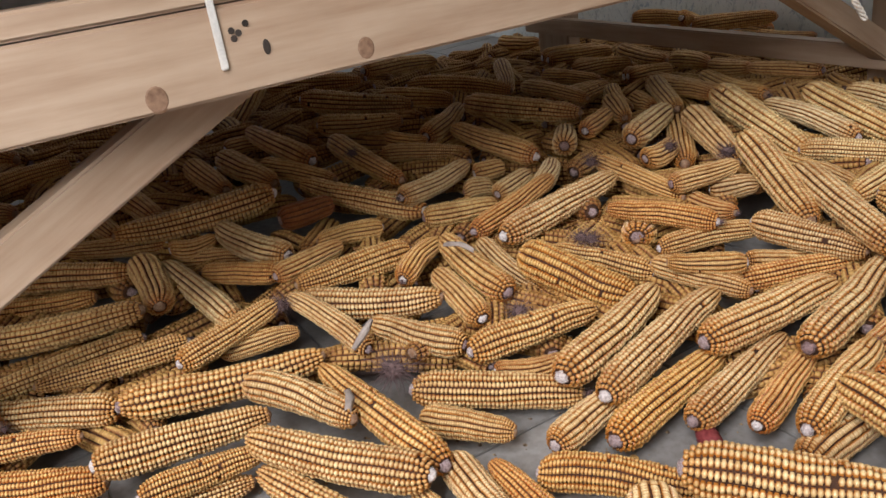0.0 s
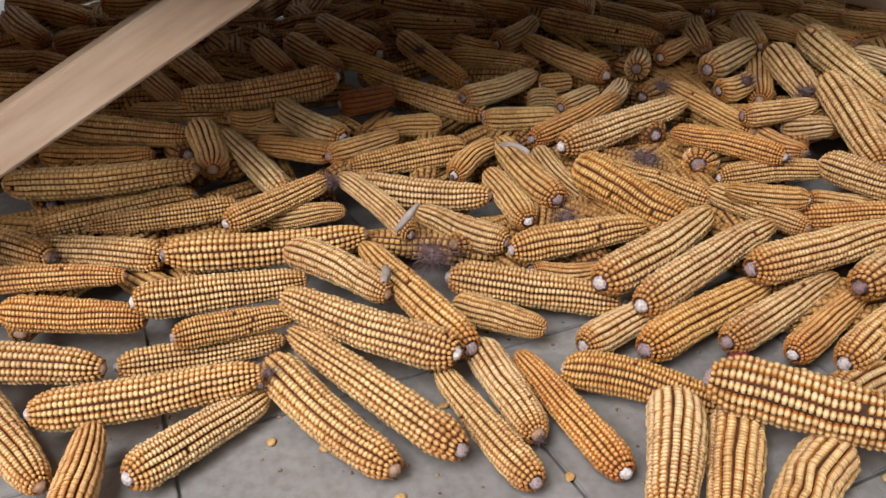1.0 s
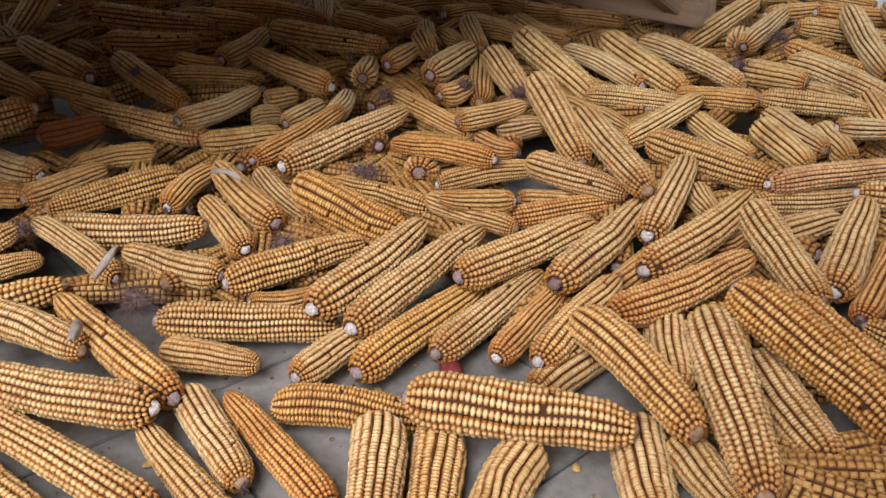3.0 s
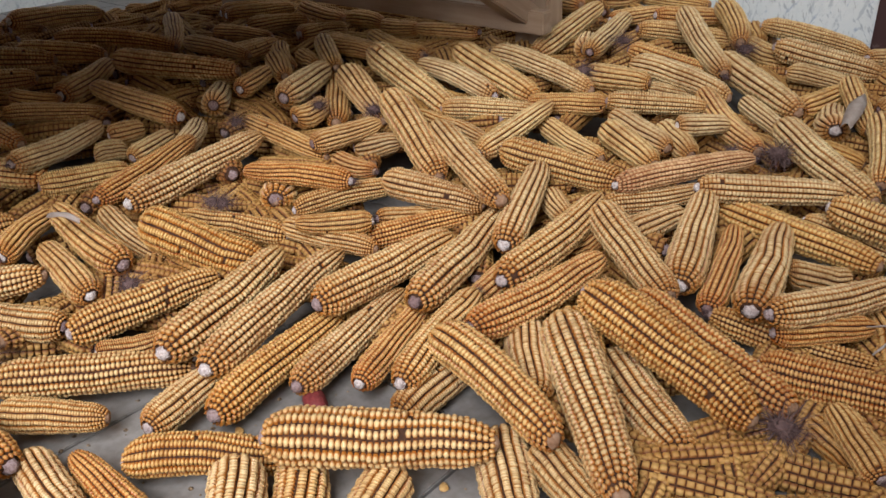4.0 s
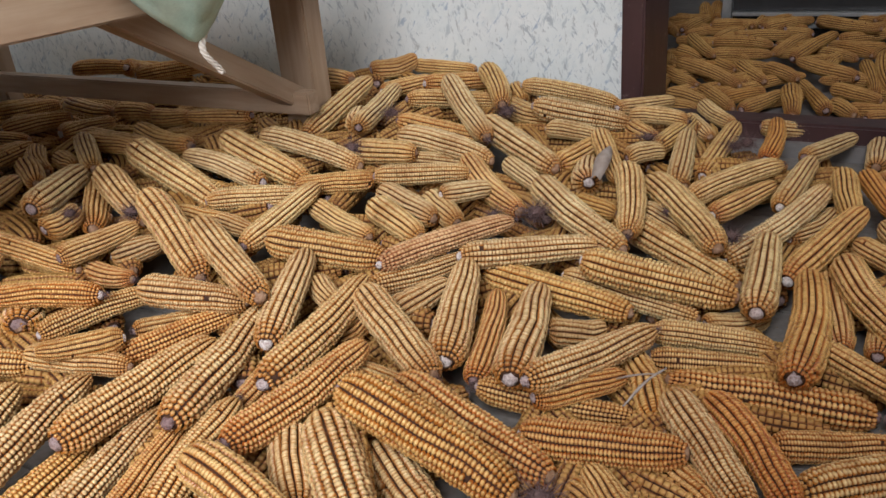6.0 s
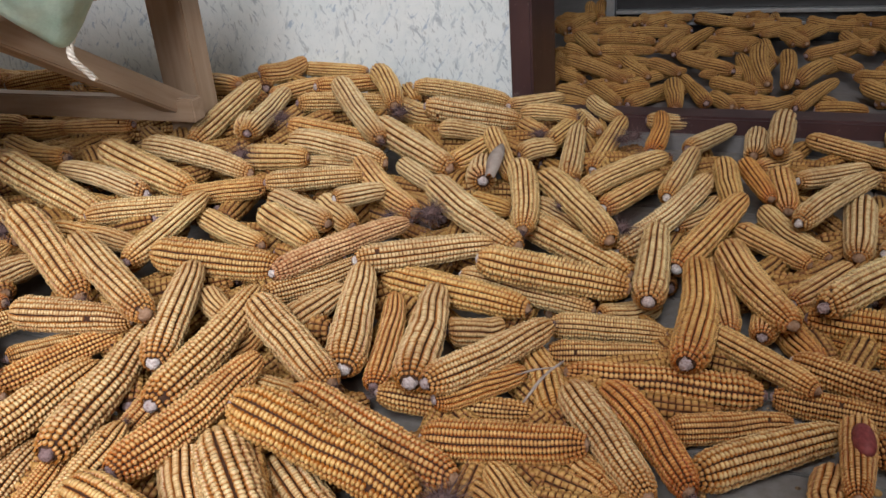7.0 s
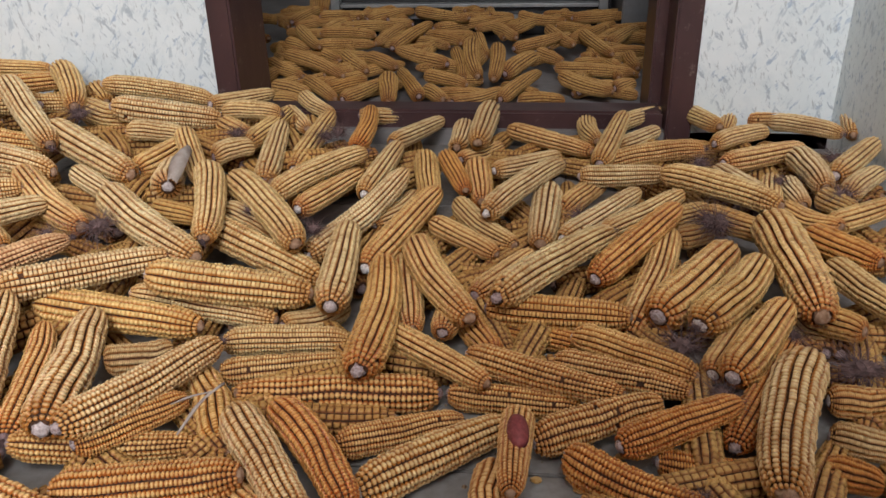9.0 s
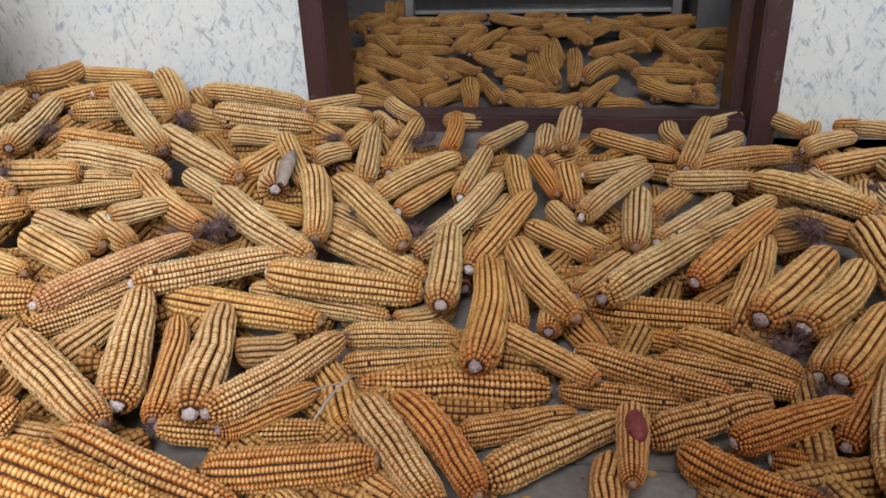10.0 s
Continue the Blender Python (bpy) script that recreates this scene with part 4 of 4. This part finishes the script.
ear(0.737, -0.127, 0.058, 75, 4, 0.237, 0.0183, 232, "cream")
ear(0.797, 0.026, 0.043, 42, 2, 0.139, 0.0159, 195, "cream")
ear(0.789, -0.063, 0.036, 46, 3, 0.117, 0.0163, 105, "cream")
ear(0.803, -0.185, 0.046, -0, 10, 0.155, 0.0184, 159, "orange")
ear(0.733, -0.324, 0.065, 5, 1, 0.128, 0.0170, 198, "cream")
ear(0.854, -0.406, 0.077, -48, 3, 0.193, 0.0195, 119, "cream")
ear(0.619, -0.419, 0.040, -94, -1, 0.193, 0.0219, 249, "cream")
ear(0.675, -0.341, 0.035, 53, 9, 0.107, 0.0179, 204, "orange")
ear(0.696, -0.440, 0.052, 51, 4, 0.181, 0.0158, 48, "cream")
ear(0.752, -0.442, 0.056, 42, 6, 0.158, 0.0163, 39, "cream")
ear(0.730, -0.554, 0.066, 51, 11, 0.185, 0.0193, 317, "deep")
ear(0.632, -0.612, 0.063, 54, -2, 0.238, 0.0200, 187, "cream")
ear(0.569, -0.589, 0.035, 60, 0, 0.135, 0.0158, 222, "orange")
ear(0.742, -0.596, 0.036, 71, 8, 0.227, 0.0205, 227, "orange")
ear(0.785, -0.635, 0.057, 53, 6, 0.173, 0.0255, 100, "orange")
ear(0.815, -0.672, 0.064, 52, 8, 0.144, 0.0229, 245, "cream")
ear(0.803, -0.738, 0.036, 60, 4, 0.106, 0.0160, 285, "orange")
ear(0.813, -0.445, 0.054, 26, 6, 0.060, 0.0159, 85, "cream")
ear(0.811, -0.494, 0.049, 7, 13, 0.046, 0.0159, 83, "orange")
ear(0.863, -0.488, 0.061, -38, -2, 0.101, 0.0172, 76, "orange")
ear(0.889, -0.373, 0.076, -70, 3, 0.118, 0.0157, 167, "cream")
ear(0.902, -0.006, 0.061, -77, 4, 0.178, 0.0174, 253, "cream")
ear(0.662, -0.861, 0.030, 21, 8, 0.128, 0.0182, 132, "orange")
ear(0.588, -0.914, 0.037, -93, -1, 0.104, 0.0156, 2, "orange")
ear(0.521, -0.906, 0.020, 40, -1, 0.162, 0.0200, 2, "cream")
ear(0.484, -0.875, 0.019, 23, -1, 0.122, 0.0158, 61, "orange")
ear(0.585, -0.815, 0.015, -7, 0, 0.131, 0.0160, 249, "orange")
ear(0.613, -0.798, 0.036, -23, 1, 0.166, 0.0170, 307, "orange")
ear(0.689, -0.787, 0.030, -24, 3, 0.139, 0.0163, 38, "orange")
ear(0.704, -0.758, 0.035, -28, -1, 0.134, 0.0169, 210, "orange")
ear(0.630, -0.688, 0.041, -9, 3, 0.160, 0.0204, 182, "orange")
ear(0.607, -0.699, 0.016, -21, 1, 0.130, 0.0161, 92, "deep")
ear(0.503, -0.773, 0.035, -40, 2, 0.152, 0.0157, 320, "orange")
ear(0.543, -0.703, 0.022, -66, 1, 0.098, 0.0183, 27, "deep")
ear(0.458, -0.644, 0.035, -79, -2, 0.163, 0.0187, 160, "orange")
ear(0.504, -0.663, 0.028, 92, -4, 0.126, 0.0160, 239, "orange")
ear(0.569, -0.953, 0.017, -95, 0, 0.085, 0.0179, 290, "orange")
ear(0.690, -0.929, 0.022, -30, 2, 0.134, 0.0204, 156, "deep")
ear(1.059, 0.139, 0.063, -87, 0, 0.191, 0.0198, 259, "orange")
ear(1.125, 0.126, 0.057, -50, 2, 0.138, 0.0181, 225, "cream")
ear(1.156, -0.021, 0.072, -105, -4, 0.217, 0.0183, 313, "cream")
ear(1.183, -0.039, 0.061, -102, 1, 0.235, 0.0179, 316, "cream")
ear(0.961, 0.017, 0.051, -106, -0, 0.192, 0.0159, 226, "cream")
ear(1.061, -0.094, 0.068, -46, 4, 0.130, 0.0158, 200, "cream")
ear(1.045, 0.011, 0.055, 6, 2, 0.115, 0.0158, 72, "orange")
ear(0.943, -0.148, 0.067, 37, -1, 0.129, 0.0158, 128, "cream")
ear(0.951, -0.257, 0.074, 30, -0, 0.161, 0.0178, 305, "orange")
ear(0.996, -0.331, 0.076, -89, 0, 0.134, 0.0200, 185, "cream")
ear(1.081, -0.269, 0.076, 54, -0, 0.191, 0.0180, 338, "cream")
ear(1.052, -0.380, 0.078, 48, 2, 0.104, 0.0159, 174, "cream")
ear(0.927, -0.400, 0.064, -103, -7, 0.111, 0.0160, 68, "cream")
ear(0.961, -0.390, 0.064, -93, 3, 0.091, 0.0160, 221, "cream")
ear(0.999, -0.438, 0.072, -50, -5, 0.056, 0.0159, 42, "cream")
ear(0.952, -0.485, 0.073, -55, 4, 0.090, 0.0158, 345, "orange")
ear(1.017, -0.474, 0.073, 25, 7, 0.101, 0.0159, 90, "cream")
ear(0.891, -0.623, 0.073, -90, -3, 0.215, 0.0268, 190, "orange")
ear(0.964, -0.566, 0.070, -53, 0, 0.098, 0.0188, 179, "deep")
ear(0.959, -0.654, 0.063, -66, -4, 0.110, 0.0175, 47, "cream")
ear(0.920, -0.710, 0.050, -49, 9, 0.047, 0.0167, 330, "orange")
ear(0.830, -0.871, 0.049, -110, -5, 0.188, 0.0247, 91, "cream")
ear(0.825, -0.757, 0.059, 55, 10, 0.131, 0.0207, 190, "orange")
ear(0.823, -0.803, 0.031, 59, 7, 0.175, 0.0163, 167, "deep")
ear(0.732, -0.872, 0.041, 25, 7, 0.124, 0.0168, 11, "deep")
ear(0.761, -0.899, 0.017, -7, 2, 0.101, 0.0161, 309, "deep")
ear(0.907, -0.820, 0.035, -4, 3, 0.067, 0.0158, 45, "orange")
ear(0.890, -0.872, 0.028, -17, 0, 0.061, 0.0158, 50, "cream")
ear(0.865, -0.912, 0.024, -18, 2, 0.046, 0.0158, 299, "deep")
ear(0.899, -0.684, 0.031, -42, -10, 0.046, 0.0175, 338, "cream")
# far parts of the heap
ear(-0.942, -0.267, 0.183, 41, 2, 0.188, 0.0201, 275, "orange")
ear(-1.107, -0.218, 0.162, 116, -16, 0.225, 0.0214, 110, "cream")
ear(-1.099, -0.008, 0.108, -33, 7, 0.250, 0.0240, 107, "cream")
ear(-1.099, -0.333, 0.191, 51, -8, 0.150, 0.0185, 38, "orange")
ear(-0.542, -0.217, 0.166, -30, 6, 0.172, 0.0199, 286, "orange")
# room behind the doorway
ear(0.022, 0.511, 0.079, -30, -10, 0.088, 0.0160, 293, "dull")
ear(0.137, 0.563, 0.097, -4, -1, 0.147, 0.0160, 39, "dull")
ear(0.144, 0.502, 0.084, -0, 1, 0.149, 0.0158, 59, "dull")
ear(0.048, 0.516, 0.099, -62, -3, 0.209, 0.0157, 88, "dull")
ear(-0.022, 0.768, 0.109, 71, 4, 0.153, 0.0159, 333, "dull")
ear(0.059, 0.757, 0.110, 14, 1, 0.083, 0.0158, 245, "dull")
ear(-0.029, 0.890, 0.120, -78, -9, 0.123, 0.0159, 345, "dull")
ear(0.013, 0.859, 0.128, -79, -4, 0.185, 0.0157, 113, "dull")
ear(0.206, 0.757, 0.110, 40, 4, 0.129, 0.0158, 316, "dull")
ear(0.302, 0.555, 0.096, 70, 6, 0.217, 0.0158, 338, "dull")
ear(0.360, 0.717, 0.120, -36, -1, 0.189, 0.0157, 155, "dull")
ear(0.421, 0.704, 0.098, 25, 4, 0.178, 0.0160, 352, "dull")
ear(0.390, 0.558, 0.089, -35, -4, 0.096, 0.0158, 207, "dull")
ear(0.102, 0.334, 0.073, -41, -4, 0.230, 0.0170, 306, "dull")
ear(0.039, 0.329, 0.065, -44, -4, 0.149, 0.0158, 121, "dull")
ear(0.112, 0.429, 0.072, -50, -0, 0.128, 0.0159, 250, "dull")
ear(0.191, 0.374, 0.069, -58, -4, 0.147, 0.0183, 113, "dull")
ear(0.258, 0.353, 0.075, -42, -4, 0.106, 0.0165, 158, "dull")
ear(0.344, 0.393, 0.079, 142, 4, 0.169, 0.0172, 188, "dull")
ear(0.471, 0.376, 0.080, -83, -10, 0.209, 0.0210, 117, "dull")
ear(0.478, 0.504, 0.081, -79, -7, 0.164, 0.0159, 167, "dull")
ear(0.518, 0.344, 0.078, -90, -6, 0.229, 0.0179, 275, "dull")
ear(0.573, 0.355, 0.070, 57, 9, 0.125, 0.0201, 320, "dull")
ear(0.613, 0.497, 0.091, 38, 5, 0.147, 0.0158, 271, "dull")
ear(0.576, 0.656, 0.100, 52, 5, 0.102, 0.0158, 231, "dull")
ear(0.625, 0.729, 0.107, -22, -2, 0.133, 0.0158, 204, "dull")
ear(0.774, 0.713, 0.112, 10, 1, 0.147, 0.0158, 259, "dull")
ear(0.750, 0.468, 0.094, -72, -4, 0.191, 0.0157, 205, "dull")
ear(0.767, 0.423, 0.068, -67, -4, 0.159, 0.0160, 160, "dull")
ear(0.824, 0.574, 0.091, 59, 5, 0.156, 0.0158, 145, "dull")
ear(0.736, 0.324, 0.065, -12, -1, 0.176, 0.0158, 224, "dull")
ear(0.711, 0.198, 0.068, -39, -5, 0.136, 0.0172, 210, "dull")
ear(0.794, 0.228, 0.055, 37, 3, 0.057, 0.0158, 301, "dull")
ear(0.703, 0.244, 0.053, 84, 9, 0.085, 0.0161, 6, "dull")
ear(0.349, 0.188, 0.062, 109, 2, 0.145, 0.0165, 128, "dull")
ear(0.416, 0.242, 0.063, -33, -3, 0.115, 0.0158, 94, "dull")
ear(0.401, 0.165, 0.052, -62, -0, 0.091, 0.0162, 276, "dull")
ear(0.249, 0.177, 0.058, 69, -0, 0.170, 0.0167, 234, "dull")
ear(0.305, 0.154, 0.064, -81, -4, 0.165, 0.0201, 354, "dull")
ear(0.095, 0.169, 0.059, -34, 0, 0.116, 0.0166, 287, "dull")
ear(0.104, 0.108, 0.052, -22, 0, 0.067, 0.0158, 314, "dull")
ear(0.153, 0.187, 0.055, -55, -2, 0.167, 0.0158, 186, "dull")
ear(0.200, 0.230, 0.055, 32, 4, 0.096, 0.0158, 206, "dull")
ear(0.489, 0.157, 0.052, 47, 0, 0.141, 0.0158, 198, "dull")
ear(0.577, 0.198, 0.063, 67, 3, 0.205, 0.0158, 319, "dull")
ear(0.619, 0.123, 0.052, 3, 0, 0.095, 0.0158, 14, "dull")
ear(0.642, 0.413, 0.074, -52, -5, 0.087, 0.0158, 79, "dull")
ear(0.826, 0.379, 0.071, -82, -6, 0.092, 0.0158, 261, "dull")
ear(0.533, 0.604, 0.094, -58, -5, 0.108, 0.0158, 34, "dull")
ear(0.433, 0.369, 0.069, -80, -6, 0.205, 0.0158, 234, "dull")
ear(0.238, 0.580, 0.090, -110, -6, 0.144, 0.0159, 322, "dull")
ear(0.669, 0.573, 0.089, -65, -6, 0.148, 0.0159, 177, "dull")
ear(0.181, 0.677, 0.095, 4, 0, 0.108, 0.0158, 309, "dull")

# deeper ears, that show only in the gaps between the upper ones
def joined_ears(name, spots, label, mat, coarse=True):
    stock = [ear_meshes(s, fine=False, coarse=coarse) for s in range(40, 46)]

    def arrays(me):
        co = np.empty(len(me.vertices) * 3)
        me.vertices.foreach_get("co", co)
        return co.reshape(-1, 3), [list(p.vertices) for p in me.polygons]

    pick = random.Random(5)
    layers = [[[], [], 0] for _ in range(4)]
    crown, along, tone = [], [], []
    for i, m in enumerate(spots):
        r, t = np.array(m.to_3x3()), np.array(m.translation)
        for me, layer in zip(stock[i % len(stock)], layers):
            if me.name not in cache:
                cache[me.name] = arrays(me)
            co, polys = cache[me.name]
            layer[0].append(co @ r.T + t)
            layer[1] += [[q + layer[2] for q in p] for p in polys]
            layer[2] += len(co)
        k = stock[i % len(stock)][0]
        cr, al = np.empty(len(k.vertices)), np.empty(len(k.vertices))
        k.attributes["crown"].data.foreach_get("value", cr)
        k.attributes["along"].data.foreach_get("value", al)
        crown.append(cr)
        along.append(al)
        tone.append(np.full(len(cr), pick.random()))
    top = None
    for nm, mt, (co, polys, n) in zip((name, "cob_cores", "stalk_ends", "tips"), (mat, CHAFF, PITH, TIP), layers):
        me = bpy.data.meshes.new(nm)
        me.from_pydata(np.concatenate(co).tolist(), [], polys)
        me.polygons.foreach_set("use_smooth", [True] * len(polys))
        me.materials.append(mt)
        if top is None:
            for at_name, vals in (("crown", crown), ("along", along), ("tone", tone)):
                at = me.attributes.new(at_name, "FLOAT", "POINT")
                at.data.foreach_set("value", np.concatenate(vals))
            top = tagged(new(nm, me), label, "corn heap", kind="stuff")
        else:
            ch = new(nm, me)
            ch.parent, ch["kind"] = top, "stuff"
    return top


cache = {}


def nearest_axis(lines, x, y):
    """Distance in plan to the nearest ear's axis."""
    d = np.array((x, y)) - lines[:, :2]
    w = lines[:, 2:]
    k = np.clip((d * w).sum(1) / (w * w).sum(1), 0, 1)
    return np.sqrt(((d - k[:, None] * w) ** 2).sum(1).min())


rr = random.Random(11)
spots = []
lines = np.array(axes)
for i in range(2600):
    x, y = rr.uniform(-1.7, 1.08), rr.uniform(-1.95, -0.06)
    h = heap(x, y)
    thin = h < 0.08
    bare = (-0.45 < x < 0.12 and y < -1.17) or (x > 0.1 and y < -1.22) or (x > 0.4 and y < -1.0) or (0.40 < x < 0.66 and y < -0.78)
    if thin and bare:
        continue
    if nearest_axis(lines, x, y) < (0.013 if thin else 0.016):
        continue
    if thin and y > -0.16 and 0.1 < x < 0.85 and rr.random() < 0.5:
        continue
    yaw = rr.uniform(0, 360)
    z = 0.0175 if thin else h - rr.uniform(0.042, 0.06)
    fat = 0.84 if thin else 0.98
    half = Vector((math.cos(radians(yaw)), math.sin(radians(yaw)))) * 0.05
    lines = np.vstack((lines, (x - half.x, y - half.y, 2 * half.x, 2 * half.y)))
    spots.append(pose(x, y, z, 0, rr.uniform(-2, 2) if thin else rr.uniform(-12, 12), yaw) @ pose(0, 0, 0, rr.uniform(0, 360)) @ Matrix.Diagonal((rr.uniform(0.72, 0.9), fat, fat, 1)))
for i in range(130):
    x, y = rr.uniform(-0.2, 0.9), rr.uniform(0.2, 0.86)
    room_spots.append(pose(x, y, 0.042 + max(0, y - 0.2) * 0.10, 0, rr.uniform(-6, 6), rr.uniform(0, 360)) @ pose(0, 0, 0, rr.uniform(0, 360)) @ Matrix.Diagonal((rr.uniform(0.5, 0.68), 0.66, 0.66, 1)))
# the darker kernel colour here paints the shade in the heap's gaps
joined_ears("deeper_corn", spots, "lower layers of dried maize ears in the heap", DULL)
# cream and orange ears alike get the orange that imitates platform shade
joined_ears("far_corn", far_spots, "dried maize ears heaped in the shade under the platform", ORANGE, False)
joined_ears("room_corn", room_spots, "dull yellow maize ears spread over the inner room's floor", DULL, False)


# ---- dry silk, husk and crumbs ----
tuft_count = 0


def tuft(x, y, z, r=0.017, sx=1.0, yaw=0.0):
    global tuft_count
    ob = tagged(new("silk_tuft", tuft_stock[tuft_count % 4]), "matted tuft of dark purple-brown dry maize silk", "maize silk", "dry silk tufts")
    ob.matrix_basis = pose(x, y, z, 0, 0, yaw + 40 * tuft_count) @ Matrix.Diagonal((r * sx * 1.5, r * 1.5, r * 1.1, 1))
    tuft_count += 1


tuft(-0.350, -1.491, 0.067, 0.019, 1.6)
tuft(-0.345, -1.322, 0.076, 0.015)
tuft(-0.519, -0.900, 0.133, 0.014)
tuft(-0.417, -1.165, 0.098, 0.013)
tuft(-0.532, -1.548, 0.100, 0.013)
tuft(-0.860, -1.286, 0.161, 0.012)
tuft(-0.568, -1.017, 0.130, 0.013)
tuft(0.075, -0.612, 0.097, 0.020, 1.4)
tuft(-0.121, -0.276, 0.138, 0.019)
tuft(0.271, -1.070, 0.043, 0.017, 1.3)
tuft(0.172, -0.673, 0.077, 0.011)
tuft(0.281, -0.200, 0.088, 0.017)
tuft(0.322, -0.541, 0.068, 0.015, 1.4)
tuft(0.234, -0.519, 0.082, 0.012)
tuft(-0.272, -0.547, 0.141, 0.017)
tuft(-0.443, -0.856, 0.128, 0.016)
tuft(0.027, -0.647, 0.101, 0.011, 1.6)
tuft(-0.405, -1.157, 0.096, 0.014)
tuft(-0.294, -0.389, 0.155, 0.016)
tuft(0.752, -0.753, 0.045, 0.020, 1.1)
tuft(0.828, -0.494, 0.069, 0.021, 1.5)
tuft(0.779, -0.827, 0.040, 0.015, 1.6)
tuft(0.664, -0.454, 0.055, 0.016)
tuft(0.317, -0.321, 0.093, 0.014)
tuft(0.136, -0.278, 0.109, 0.015)
tuft(0.847, -0.306, 0.079, 0.016)
tuft(0.269, -0.239, 0.093, 0.014)
tuft(0.909, -0.793, 0.053, 0.020, 1.6)
tuft(1.002, -0.434, 0.083, 0.018, 1.3)
tuft(0.836, -0.504, 0.070, 0.020, 1.4)
tuft(0.859, -0.735, 0.055, 0.011, 1.6)
tuft(0.988, -0.364, 0.084, 0.013)
tuft(1.039, -0.298, 0.087, 0.015, 1.5)
tuft(0.938, -0.383, 0.082, 0.011)
tuft(0.738, -0.953, 0.031, 0.011)


def husk(x, y, z, yaw, pitch, roll, length, width, mat=HUSK, label="pale dry strip of maize husk lying on the ears"):
    """A thin curled leaf strip."""
    bm = bmesh.new()
    rows = []
    for i in range(11):
        s = i / 10
        w = width * (0.35 + 0.65 * math.sin(math.pi * (0.12 + 0.80 * s)))
        zc = 0.12 * length * math.sin(3.0 * s)
        rows.append([bm.verts.new((length * (s - 0.5), w * k / 2, zc - 0.35 * width * k * k + 0.0008 * math.sin(9 * s + 4 * k))) for k in (-1, -0.5, 0, 0.5, 1)])
    for a, b in zip(rows, rows[1:]):
        for k in range(4):
            bm.faces.new((a[k], a[k + 1], b[k + 1], b[k]))
    r = bmesh.ops.extrude_face_region(bm, geom=bm.faces[:])
    for v in r["geom"]:
        if isinstance(v, bmesh.types.BMVert):
            v.co.z += 0.0007
    ob = tagged(finish("husk_strip", bm, mat, smooth=True), label, "husk")
    ob.matrix_basis = pose(x, y, z, roll, pitch, yaw)


husk(-0.392, -1.502, 0.098, 105, -35, 50, 0.040, 0.009)
husk(-0.306, -1.562, 0.084, 160, 10, 40, 0.050, 0.011)
husk(0.118, -0.455, 0.124, 95, -12, 10, 0.085, 0.022, HUSK, "grey-brown dry strip of maize husk")
husk(-0.455, -1.330, 0.128, 20, 0, 0, 0.05, 0.010)
husk(0.312, -0.905, 0.060, 60, -20, 10, 0.06, 0.003)
husk(0.300, -0.893, 0.062, 20, -10, 40, 0.04, 0.002)

# bare red stub and a red patch of kernels
def red_piece(x, y, z, yaw, pitch, length, r):
    """A short lump with rows of shrunken red kernels, for a bare cob or a patch."""
    bm = bmesh.new()
    bmesh.ops.create_uvsphere(bm, u_segments=28, v_segments=20, radius=1.0)
    for v in bm.verts:
        a = math.atan2(v.co.y, v.co.x)
        k = 1 + 0.06 * math.cos(14 * a) * math.cos(22 * v.co.z)
        v.co = Vector((math.copysign(abs(v.co.z) ** 0.8, v.co.z) * length / 2, v.co.x * r * k, v.co.y * r * k))
    ob = tagged(finish("red_maize_piece", bm, RED, smooth=True), "short dark red piece of maize: bare cob stub or an ear's kernel patch", "cob stub", "red cob stubs")
    ob.matrix_basis = pose(x, y, z, 0, -pitch, yaw)


red_piece(-0.094, -1.279, 0.014, -25, 0, 0.042, 0.011)
# red kernel patch of the ear below, made with the stub's shape
red_piece(0.590, -0.912, 0.057, 96, 8, 0.036, 0.009)

# crumbs and loose kernels on the bare floor
bits, faces = [], []
rr = random.Random(21)
for i in range(900):
    x, y = (rr.uniform(-0.40, 0.12), rr.uniform(-1.85, -1.22)) if i < 520 else (rr.uniform(0.3, 0.75), rr.uniform(-1.0, -0.6)) if i < 680 else (rr.uniform(0.1, 0.85), rr.uniform(-0.14, 0.24))
    z0 = 0.0285 if y > 0 else 0.0006
    r = rr.choice((0.0006, 0.0009, 0.0012, 0.0018, 0.0026))
    a, n = rr.uniform(0, 6.28), len(bits)
    for k in range(5):
        bits.append((x + r * 1.4 * math.cos(a + k * 1.257) * rr.uniform(0.6, 1), y + r * math.sin(a + k * 1.257), z0))
    bits.append((x, y, z0 + r * 0.9))
    faces += [(n + k, n + (k + 1) % 5, n + 5) for k in range(5)]
me = bpy.data.meshes.new("crumbs")
me.from_pydata(bits, [], faces)
me.materials.append(mottled("crumb", [(0.35, (0.06, 0.04, 0.03)), (0.65, (0.42, 0.30, 0.18))], 300, 0.9))
tagged(new("crumbs", me), "scattered chaff and crumbs on the dusty floor", "crumbs", kind="stuff")
bm = bmesh.new()
bmesh.ops.create_icosphere(bm, subdivisions=2, radius=1.0)
for v in bm.verts:
    v.co = Vector((v.co.x * (1 - 0.25 * v.co.y), v.co.y * 1.3, v.co.z * 0.55))
kme = bpy.data.meshes.new("loose_kernel")
bm.to_mesh(kme)
bm.free()
kme.materials.append(mottled("loose_kernel", [(0.3, (0.50, 0.25, 0.06)), (0.7, (0.72, 0.50, 0.22))], 200, 0.45))
for i in range(26):
    x, y = (rr.uniform(-0.32, 0.08), rr.uniform(-1.75, -1.25)) if i < 18 else (rr.uniform(0.4, 0.7), rr.uniform(-0.98, -0.8))
    ob = tagged(new("loose_kernel", kme), "single loose maize kernel on the floor", "kernel", "loose kernels")
    ob.matrix_basis = pose(x, y, 0.0026, 0, 0, rr.uniform(0, 360)) @ Matrix.Scale(0.0042, 4)
